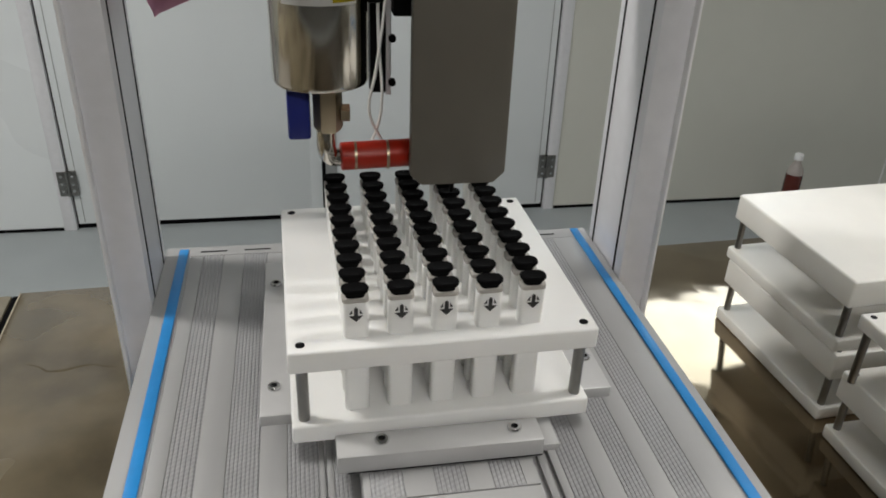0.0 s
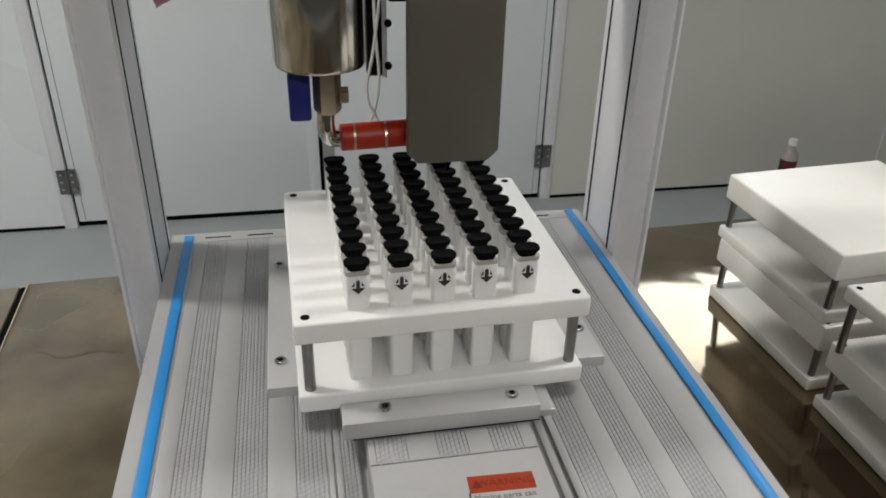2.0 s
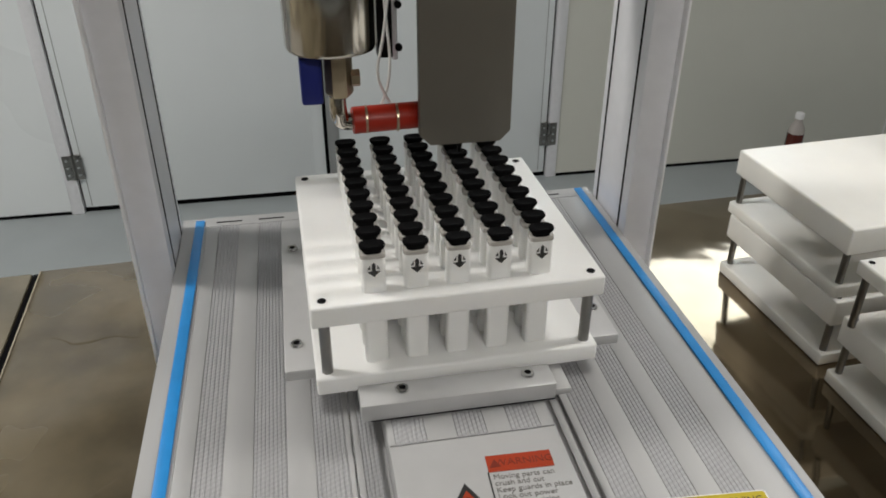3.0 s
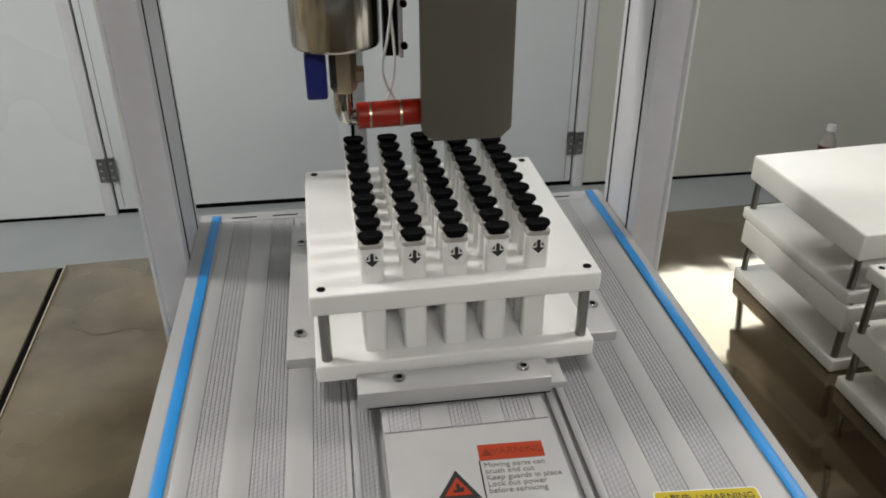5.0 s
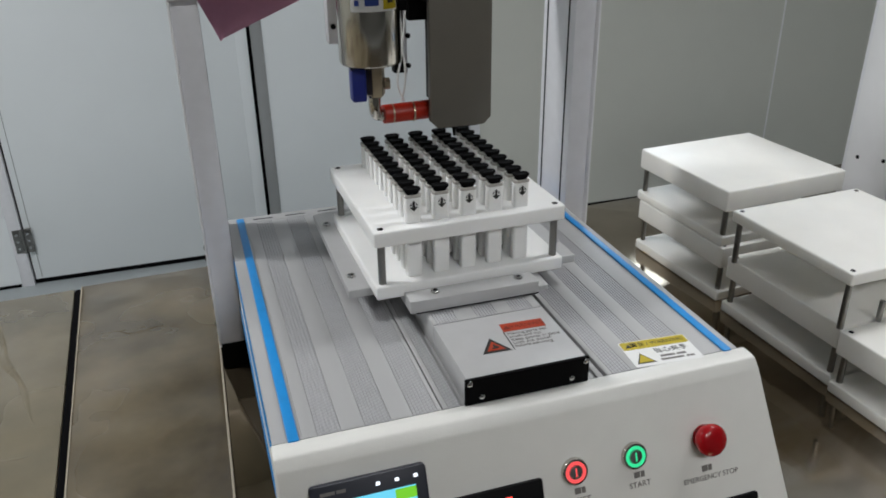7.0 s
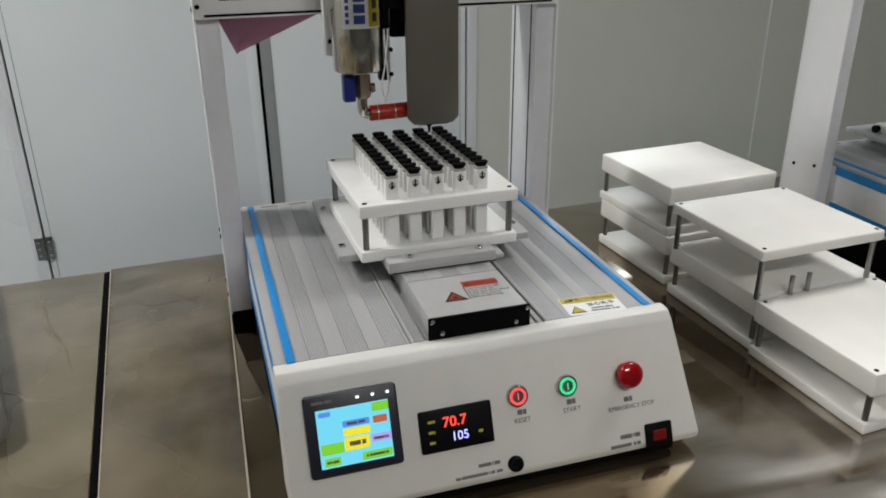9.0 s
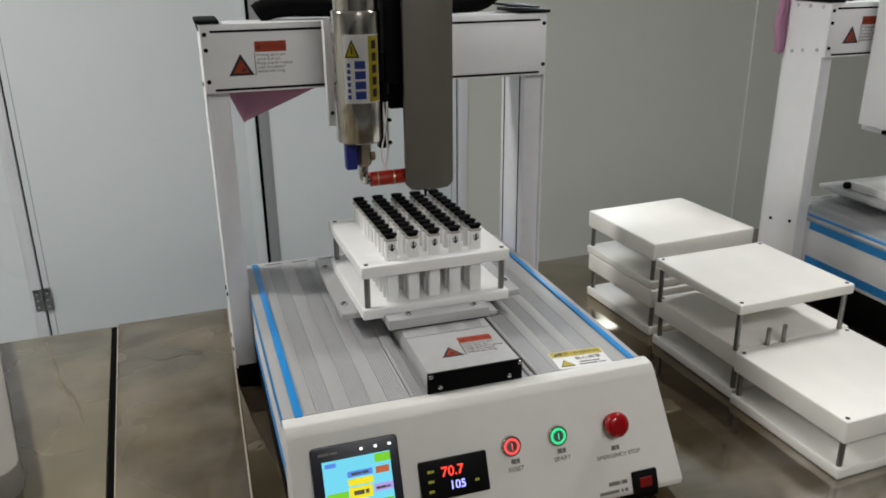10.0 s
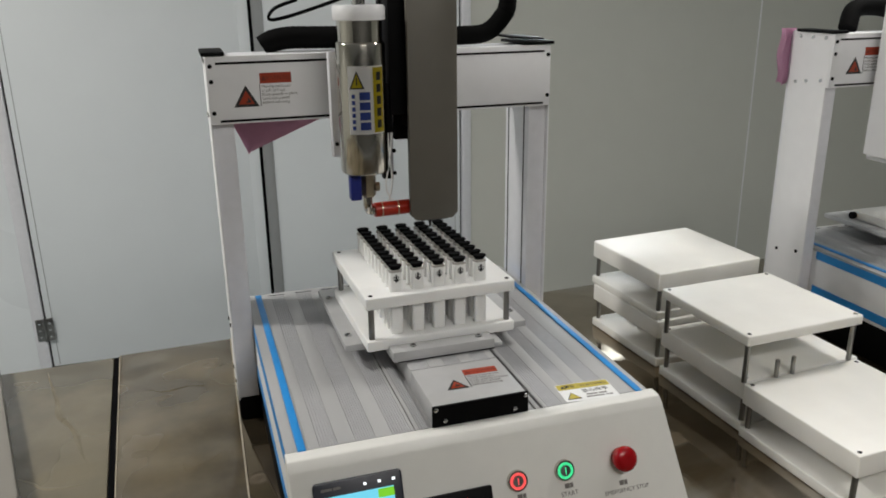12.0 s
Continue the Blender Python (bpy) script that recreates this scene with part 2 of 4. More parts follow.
def moved(bm, m):
    bmesh.ops.transform(bm, matrix=m, verts=bm.verts)
    return bm


def cyl(p0, p1, r, seg=20, bevel=0.0, r2=None):
    p0, p1 = Vector(p0), Vector(p1)
    bm = bmesh.new()
    d = p1 - p0
    bmesh.ops.create_cone(bm, cap_ends=True, segments=seg, radius1=r, radius2=r if r2 is None else r2, depth=d.length)
    if bevel:
        bmesh.ops.bevel(bm, geom=[e for e in bm.edges if any(len(f.verts) > 4 for f in e.link_faces)], offset=bevel, segments=2, profile=0.5, affect="EDGES")
    return moved(bm, Matrix.Translation((p0 + p1) / 2) @ d.to_track_quat("Z", "Y").to_matrix().to_4x4())


def lathe(profile, seg=28, centre=(0, 0, 0)):
    """A turned solid about z from (radius, height) pairs."""
    bm = bmesh.new()
    rings = []
    for r, z in profile:
        rings.append([bm.verts.new((centre[0] + r * math.cos(2 * math.pi * k / seg), centre[1] + r * math.sin(2 * math.pi * k / seg), centre[2] + z)) for k in range(seg)])
    for a, b in zip(rings, rings[1:]):
        for k in range(seg):
            bm.faces.new((a[k], a[(k + 1) % seg], b[(k + 1) % seg], b[k]))
    bm.faces.new(rings[0][::-1])
    bm.faces.new(rings[-1])
    return bm


def prism(points, depth, bevel=0.0):
    """A flat outline in x, y raised by depth along z."""
    bm = bmesh.new()
    lo = [bm.verts.new((x, y, 0)) for x, y in points]
    hi = [bm.verts.new((x, y, depth)) for x, y in points]
    n = len(points)
    bm.faces.new(lo[::-1])
    bm.faces.new(hi)
    for k in range(n):
        bm.faces.new((lo[k], lo[(k + 1) % n], hi[(k + 1) % n], hi[k]))
    bmesh.ops.recalc_face_normals(bm, faces=bm.faces)
    if bevel:
        bmesh.ops.bevel(bm, geom=list(bm.edges), offset=bevel, segments=2, profile=0.5, affect="EDGES")
    return bm


def rounded(w, h, r, n=5):
    """The outline of a rectangle with round corners, about the origin."""
    pts = []
    for cx, cy, a in ((w / 2 - r, h / 2 - r, 0), (-w / 2 + r, h / 2 - r, 90), (-w / 2 + r, -h / 2 + r, 180), (w / 2 - r, -h / 2 + r, 270)):
        for k in range(n):
            t = radians(a + 90 * k / (n - 1))
            pts.append((cx + r * math.cos(t), cy + r * math.sin(t)))
    return pts


def sweep(points, r, seg=10, ridge=0.0):
    """A round hose along a smooth line through the points; ridge adds corrugation."""
    pts = [Vector(p) for p in points]
    line = []
    for i in range(len(pts) - 1):
        a, b, c, d = pts[max(i - 1, 0)], pts[i], pts[i + 1], pts[min(i + 2, len(pts) - 1)]
        n = max(4, int((c - b).length / (0.004 if ridge else 0.008)))
        for k in range(n):
            t = k / n
            line.append(0.5 * ((2 * b) + (c - a) * t + (2 * a - 5 * b + 4 * c - d) * t * t + (3 * b - a - 3 * c + d) * t ** 3))
    line.append(pts[-1])
    bm, rings = bmesh.new(), []
    for i, p in enumerate(line):
        d = (line[min(i + 1, len(line) - 1)] - line[max(i - 1, 0)]).normalized()
        u = d.cross(Vector((0.31, 0.17, 0.93))).normalized()
        v = d.cross(u)
        rr = r + (ridge if i % 2 else 0)
        rings.append([bm.verts.new(p + u * rr * math.cos(2 * math.pi * k / seg) + v * rr * math.sin(2 * math.pi * k / seg)) for k in range(seg)])
    for a, b in zip(rings, rings[1:]):
        for k in range(seg):
            bm.faces.new((a[k], a[(k + 1) % seg], b[(k + 1) % seg], b[k]))
    bm.faces.new(rings[0][::-1])
    bm.faces.new(rings[-1])
    bmesh.ops.recalc_face_normals(bm, faces=bm.faces)
    return bm


def mesh_of(name, bm, material, smooth=40):
    me = bpy.data.meshes.new(name)
    bm.normal_update()
    bm.to_mesh(me)
    bm.free()
    me.materials.append(material)
    if smooth:
        me.shade_smooth()
        me.set_sharp_from_angle(angle=radians(smooth))
    return me


def part(name, bm, material, parent, label=""):
    ob = new(name, mesh_of(name, bm, material))
    ob.parent = parent
    if label:
        ob["label"] = label
    return ob


def thing(name, at, label, category, group="", kind=""):
    ob = new(name)
    ob.location = at
    ob.empty_display_size = 0.02
    return tagged(ob, label, category, group, kind)


def solid(name, bm, material, label, category, group="", kind=""):
    return tagged(new(name, mesh_of(name, bm, material)), label, category, group, kind)


def words(text, size, m, align="CENTER", depth=0.0002):
    """The mesh of a line of writing, placed by m."""
    cu = bpy.data.curves.new("words", "FONT")
    cu.body, cu.size, cu.align_x, cu.align_y, cu.extrude = text, size, align, "CENTER", depth
    ob = bpy.data.objects.new("words", cu)
    scene.collection.objects.link(ob)
    bpy.context.view_layer.update()
    me = bpy.data.meshes.new_from_object(ob.evaluated_get(bpy.context.evaluated_depsgraph_get()))
    bm = bmesh.new()
    bm.from_mesh(me)
    bpy.data.objects.remove(ob)
    bpy.data.curves.remove(cu)
    bpy.data.meshes.remove(me)
    return moved(bm, m)


def flat(x0, y0, x1, y1, m, lift=0.0003, r=0.0):
    """A thin printed patch in the plane of m."""
    if r:
        bm = moved(prism(rounded(x1 - x0, y1 - y0, r), lift), Matrix.Translation(((x0 + x1) / 2, (y0 + y1) / 2, 0)))
    else:
        bm = box(x0, y0, 0, x1, y1, lift)
    return moved(bm, m)


def bars(rows, m, lift=0.0003):
    """Lines of unreadable print as small bars: (x0, x1, y, height, words)."""
    out = []
    rnd = random.Random(5)
    for x0, x1, y, h, n in rows:
        cuts = sorted(rnd.uniform(0.1, 0.9) for _ in range(n - 1))
        edges = [0, *cuts, 1]
        for a, b in zip(edges, edges[1:]):
            gap = 0.12 / n
            if b - a > 2 * gap:
                out.append(box(x0 + (x1 - x0) * (a + gap / 2), y, 0, x0 + (x1 - x0) * (b - gap / 2), y + h, lift))
    return moved(join(*out), m)


# ---- room ----
T = 0.893          # table top
H = 1.066          # top of the machine's base
WY = 2.70          # face of the back wall
X0, X1, Y0, Y1, ZC = -3.2, 4.2, -3.0, WY, 2.7
solid("floor", box(X0, Y0, -0.1, X1, Y1 + 0.1, 0), FLOOR, "blue-grey epoxy floor", "floor", kind="structure")
solid("ceiling", box(X0, Y0, ZC, X1, Y1 + 0.1, ZC + 0.1), CEIL, "plain white panel ceiling", "ceiling", kind="structure")
solid("wall_west", box(X0 - 0.08, Y0, 0, X0, Y1, ZC), WALL, "plain light grey panel wall", "wall", kind="structure")
solid("wall_east", box(X1, Y0, 0, X1 + 0.08, Y1, ZC), WALL, "plain light grey panel wall", "wall", kind="structure")
# out of view; dark only for what the tank and steel reflect
solid("wall_south", box(X0, Y0 - 0.08, 0, X1, Y0, ZC), DARKWALL, "plain unseen wall, darkened to deepen reflections in the metal", "wall", kind="structure")
DL, DM, DR, DTOP = -0.742, 0.222, 1.146, 2.10
north = thing("wall_north", (0, WY, 0), "light grey sandwich-panel wall with thin joints", "wall", kind="structure")
part("panel", box(X0, 0, 0, DL - 0.045, 0.08, ZC), DOORP, north)
WX0, WX1, WZ0, WZ1 = 1.40, 2.10, 1.55, 2.28
part("panel", box(DR + 0.045, 0, 0, WX0, 0.08, ZC), WALL, north)
part("panel", box(WX1, 0, 0, 2.754, 0.08, ZC), WALL, north)
part("panel", box(WX0, 0, 0, WX1, 0.08, WZ0), WALL, north)
part("panel", box(WX0, 0, WZ1, WX1, 0.08, ZC), WALL, north)
win = thing("window_1", ((WX0 + WX1) / 2, WY, WZ0), "frosted bright window high in the wall", "window", kind="structure")
ww, wh = (WX1 - WX0) / 2, WZ1 - WZ0
part("window_frame", join(box(-ww, -0.004, 0, -ww + 0.03, 0.07, wh), box(ww - 0.03, -0.004, 0, ww, 0.07, wh), box(-ww + 0.03, -0.004, 0, ww - 0.03, 0.07, 0.03), box(-ww + 0.03, -0.004, wh - 0.03, ww - 0.03, 0.07, wh)), WPAINT, win)
part("pane", box(-ww + 0.03, 0.03, 0.03, ww - 0.03, 0.04, wh - 0.03), WINDOW, win, "frosted pane lit by daylight")
part("panel", box(2.760, 0, 0, X1, 0.08, ZC), WALL, north)
part("panel", box(DL - 0.045, 0, DTOP + 0.045, DR + 0.045, 0.08, ZC), WALL, north)
part("joint_strip", box(2.753, -0.0025, 0, 2.761, 0.01, ZC, 0.0006), WPAINT, north, "narrow joint strip")
solid("baseboard", join(box(X0, WY - 0.004, 0, DL - 0.05, WY - 0.0005, 0.012), box(DR + 0.05, WY - 0.004, 0, X1, WY - 0.0005, 0.012)), SEAM, "dark joint line at the wall's foot", "baseboard", kind="structure")
for k, (a, b, hx) in enumerate(((DL, DM - 0.0075, DL), (DM + 0.0075, DR, DR))):
    d = thing("door_%d" % (k + 1), ((a + b) / 2, WY, 0), "closed flat pale grey-blue steel door leaf", "door", kind="structure")
    w = (b - a) / 2
    lo, hi = (0.007, 0.001) if k == 0 else (0.001, 0.007)
    part("leaf", box(-w + lo, 0.004, 0.022, w - hi, 0.05, DTOP, 0.002), DOORP, d)
    part("hinge_gap", box(-w + 0.001 if k == 0 else w - 0.0065, 0.012, 0.0205, -w + 0.0065 if k == 0 else w - 0.001, 0.045, DTOP), SEAM, d, "dark gap at the hinged edge")
    part("sill_gap", box(-w, 0.012, 0.0, w, 0.045, 0.02), SEAM, d, "black gap under the leaf")
    inner = w - 0.045 if k == 0 else -w
    part("edge_trim", box(inner, 0.0, 0.022, inner + 0.045, 0.006, DTOP, 0.001), DOORP if k == 0 else TRIMGREY, d, "narrow edge trim")
    gx = -w + 0.030 if k == 0 else w - 0.034
    part("edge_groove", box(gx, 0.0028, 0.03, gx + 0.0025, 0.0045, DTOP - 0.01), TRIMGREY, d, "fine groove near the hinged edge")
    for z in (0.20, 1.85):
        s = -w if k == 0 else w
        hg = part("hinge", join(box(s - 0.034, -0.0115, z - 0.050, s - 0.005, -0.0085, z + 0.050, 0.001), box(s + 0.005, -0.0115, z - 0.050, s + 0.034, -0.0085, z + 0.050, 0.001), box(s - 0.034, -0.009, z - 0.048, s + 0.034, 0.006, z + 0.048), cyl((s, -0.012, z - 0.050), (s, -0.012, z + 0.050), 0.007, 12)), POST, d, "steel butt hinge")
        part("screw", join(*[cyl((s + sx * 0.020, -0.0125, z + dz), (s + sx * 0.020, -0.0105, z + dz), 0.0050, 10) for sx in (-1, 1) for dz in (-0.03, 0, 0.03)]), CHROME, hg)
solid("door_gasket", box(DM - 0.007, WY + 0.004, 0.0, DM + 0.007, WY + 0.03, DTOP), SEAM, "black rubber gasket between two door leaves", "gasket", kind="structure")
for nm, x in (("trim", DL), ("trim", DR)):
    s = -1 if x == DL else 1
    solid(nm, join(box(min(x, x + s * 0.045), WY - 0.008, 0, max(x, x + s * 0.045), WY + 0.06, DTOP + 0.045, 0.002), box(min(x + s * 0.012, x + s * 0.016), WY - 0.009, 0.0, max(x + s * 0.012, x + s * 0.016), WY, DTOP)), ALU, "bright aluminium door frame upright", "door frame", kind="structure")
solid("trim", box(DL - 0.045, WY - 0.008, DTOP + 0.001, DR + 0.045, WY + 0.06, DTOP + 0.045, 0.002), ALU, "bright aluminium door frame head", "door frame", kind="structure")
for at, lx, ly, watt in LAMPS:
    cl = thing("ceiling_light", (at[0], at[1], ZC), "flat white LED ceiling panel, lit", "ceiling light", "ceiling lights")
    part("frame", join(box(-lx / 2 - 0.02, -ly / 2 - 0.02, -0.03, lx / 2 + 0.02, -ly / 2, 0), box(-lx / 2 - 0.02, ly / 2, -0.03, lx / 2 + 0.02, ly / 2 + 0.02, 0), box(-lx / 2 - 0.02, -ly / 2, -0.03, -lx / 2, ly / 2, 0), box(lx / 2, -ly / 2, -0.03, lx / 2 + 0.02, ly / 2, 0)), WPAINT, cl)
    part("diffuser", box(-lx / 2, -ly / 2, -0.012, lx / 2, ly / 2, -0.004), LAMPG, cl)
    la = bpy.data.lights.new("panel_light", "AREA")
    la.shape, la.size, la.size_y, la.energy, la.color = "RECTANGLE", lx, ly, watt, (1.0, 0.98, 0.95)
    lo = new("panel_light", la)
    lo.location = (at[0], at[1], ZC - 0.035)

# ---- tables ----
def table(corners, material, label):
    """A sheet-topped table on four steel legs; corners run round its outline."""
    cx, cy = sum(p[0] for p in corners) / 4, sum(p[1] for p in corners) / 4
    t = thing("work_table", (cx, cy, 0), label, "table", "work tables")
    top = moved(prism([(x - cx, y - cy) for x, y in corners], 0.035, 0.004), Matrix.Translation((0, 0, T - 0.035)))
    part("tabletop", top, material, t)
    # apron is an addition, black so that the table gap reads as shade
    part("apron", moved(prism([((x - cx) * 0.985, (y - cy) * 0.985) for x, y in corners], 0.06), Matrix.Translation((0, 0, T - 0.0955))), SEAM, t, "added black apron that keeps the gap between tables dark")
    for x, y in corners:
        lx, ly = (x - cx) * 0.93, (y - cy) * 0.9
        part("leg", cyl((lx, ly, 0), (lx, ly, T - 0.095), 0.02, 16), STEEL, t)
    return t


table([(-0.2495, 0.745), (-0.1875, -0.75), (1.75, -0.75), (1.75, 0.829)], STEEL_TOP, "steel work table with a worn brownish mirror-like top")
side_table = table([(-1.75, 0.69), (-1.75, -0.75), (-0.1970, -0.75), (-0.2585, 0.745)], STEEL_SIDE, "steel side table covered with dull brown film")
film = thing("brown_film", (0, 0, T), "dull brown protective film on the work table, slightly creased", "film")
part("sheet", moved(prism([(-0.2485, 0.744), (-0.1865, -0.749), (-0.066, -0.749), (-0.037, 0.7525)], 0.0016, 0.0005), Matrix.Translation((0, 0, 0.0004))), DARK_FILM, film)
part("folded_edge", moved(prism([(-0.037, 0.7525), (-0.066, -0.749), (-0.0632, -0.749), (-0.0342, 0.7525)], 0.0026, 0.0005), Matrix.Translation((0, 0, 0.0004))), TAN_EDGE, film, "pale folded edge")
part("folded_edge", moved(prism([(-0.2480, 0.744), (-0.1860, -0.749), (-0.1845, -0.749), (-0.2465, 0.744)], 0.0012), Matrix.Translation((0, 0, 0.0021))), TAN_EDGE, film, "pale folded edge")
# added black strip, paints the deep shade of the gap between the tables
part("gap_shade_strip", moved(prism([(-0.2582, 0.744), (-0.1966, -0.749), (-0.1878, -0.749), (-0.2498, 0.744)], 0.004), Matrix.Translation((0, 0, -0.0065))), SEAM, film, "black strip standing in for the shade between two tables")


def fold(points, width, height):
    """A low soft ridge along a bent line."""
    bm = bmesh.new()
    pts = [Vector(q) for q in points]
    line = [a.lerp(b, k / 8) for a, b in zip(pts, pts[1:]) for k in range(8)] + [pts[-1]]
    rows = []
    for i, q in enumerate(line):
        d = (line[min(i + 1, len(line) - 1)] - line[max(i - 1, 0)]).normalized()
        side = Vector((-d.y, d.x, 0))
        u = i / (len(line) - 1)
        k = min(1.0, 3.5 * u, 3.5 * (1 - u)) * (0.8 + 0.2 * math.sin(17 * u)) + 0.02
        wob = 0.0020 * math.sin(11 * u + 40 * q.x)
        rows.append([bm.verts.new(q + side * (width * k * e + wob) + Vector((0, 0, height * k * h))) for e, h in ((-1, 0), (-0.6, 0.22), (-0.22, 0.80), (0.10, 1), (0.45, 0.45), (0.9, 0))])
    for a, b in zip(rows, rows[1:]):
        for k in range(5):
            bm.faces.new((a[k], b[k], b[k + 1], a[k + 1]))
        bm.faces.new((a[5], b[5], b[0], a[0]))
    bm.faces.new(rows[0])
    bm.faces.new(rows[-1][::-1])
    bmesh.ops.recalc_face_normals(bm, faces=bm.faces)
    return bm


for line, width, height in (([(-0.376, 0.738, 0), (-0.352, 0.620, 0), (-0.335, 0.548, 0), (-0.312, 0.490, 0), (-0.292, 0.430, 0), (-0.268, 0.345, 0)], 0.008, 0.0020), ([(-0.372, 0.36, 0), (-0.335, 0.318, 0), (-0.300, 0.304, 0), (-0.262, 0.312, 0)], 0.006, 0.0011)):
    part("crease", fold(line, width, height), STEEL_SIDE, side_table, "raised crease in the film").location = (-side_table.location.x, -side_table.location.y, T - 0.0002)
for line, width, height in (([(-0.140, 0.330, 0), (-0.128, 0.292, 0), (-0.105, 0.302, 0), (-0.062, 0.335, 0)], 0.007, 0.0006), ([(-0.215, 0.590, 0), (-0.170, 0.560, 0), (-0.115, 0.566, 0), (-0.070, 0.556, 0)], 0.007, 0.0005)):
    part("crease", fold(line, width, height), DARK_FILM, film, "raised crease in the film").location = (0, 0, 0.0018)

# ---- dispensing machine: base and gantry ----
PS = 0.39                                            # slope of the control panel
PY = lambda z: -0.019 - PS * (1.039 - z)             # face of the control panel
PM = Matrix.Translation((0, PY(1.0), 1.0)) @ Matrix.Rotation(math.atan2(1, PS), 4, "X")   # panel plane: x across, y up the slope


def on_panel(x, z):
    """Panel coordinates of a spot at height z."""
    return x, (z - 1.0) * math.sqrt(1 + PS * PS)


def front_panel(parent):
    """Bent cream front cover: top lip, sloping control face, chamfered foot."""
    prof = [(0.014, H - 0.004), (0.0138, H + 0.0002), (0.004, H + 0.0012), (-0.006, H), (PY(1.055), 1.055), (PY(0.918), 0.918), (PY(0.918) + 0.0015, 0.9095), (PY(0.918) + 0.008, 0.9070), (0.014, 0.9055)]
    bm = bmesh.new()
    L, R = [], []
    for y, z in prof:
        k = (H - z) / 0.14
        L.append(bm.verts.new((-0.008, y, z)))
        R.append(bm.verts.new((0.4775 + 0.026 * min(k, 0.93), y, z)))
    n = len(prof)
    bm.faces.new(L)
    bm.faces.new(R[::-1])
    for k in range(n):
        bm.faces.new((L[k], R[k], R[(k + 1) % n], L[(k + 1) % n]))
    bmesh.ops.recalc_face_normals(bm, faces=bm.faces)
    bmesh.ops.bevel(bm, geom=list(bm.edges), offset=0.003, segments=3, profile=0.5, affect="EDGES", clamp_overlap=True)
    return part("front_cover", bm, PAINT, parent, "bent cream front cover with a sloping face")


def ribs(x0, x1, y0, y1, z, base, pitch=0.0030, deep=0.0007):
    """A bar whose top carries fine lengthwise ribs."""
    n = max(2, int((x1 - x0) / pitch))
    st = (x1 - x0) / n
    line = []
    for k in range(n):
        a = x0 + k * st
        line += [(a, z - deep), (a + st * 0.14, z), (a + st * 0.70, z), (a + st * 0.84, z - deep)]
    line += [(x1, z - deep), (x1, base), (x0, base)]
    out = bmesh.new()
    lo, hi = [[out.verts.new((x, y, h)) for x, h in line] for y in (y0, y1)]
    m = len(line)
    for k in range(m):
        out.faces.new((lo[k], lo[(k + 1) % m], hi[(k + 1) % m], hi[k]))
    out.faces.new(lo[::-1])
    out.faces.new(hi)
    bmesh.ops.recalc_face_normals(out, faces=out.faces)
    return out


BANDS = [(0.020, 0.034, 0), (0.034, 0.055, 1), (0.055, 0.077, 0), (0.077, 0.101, 1), (0.101, 0.122, 0), (0.122, 0.145, 1), (0.145, 0.1495, 0), (0.1505, 0.156, 0), (0.156, 0.1685, 1),
         (0.3195, 0.3265, 0), (0.3265, 0.347, 1), (0.347, 0.365, 0), (0.365, 0.384, 1), (0.384, 0.402, 0), (0.402, 0.425, 1), (0.425, 0.4505, 0)]


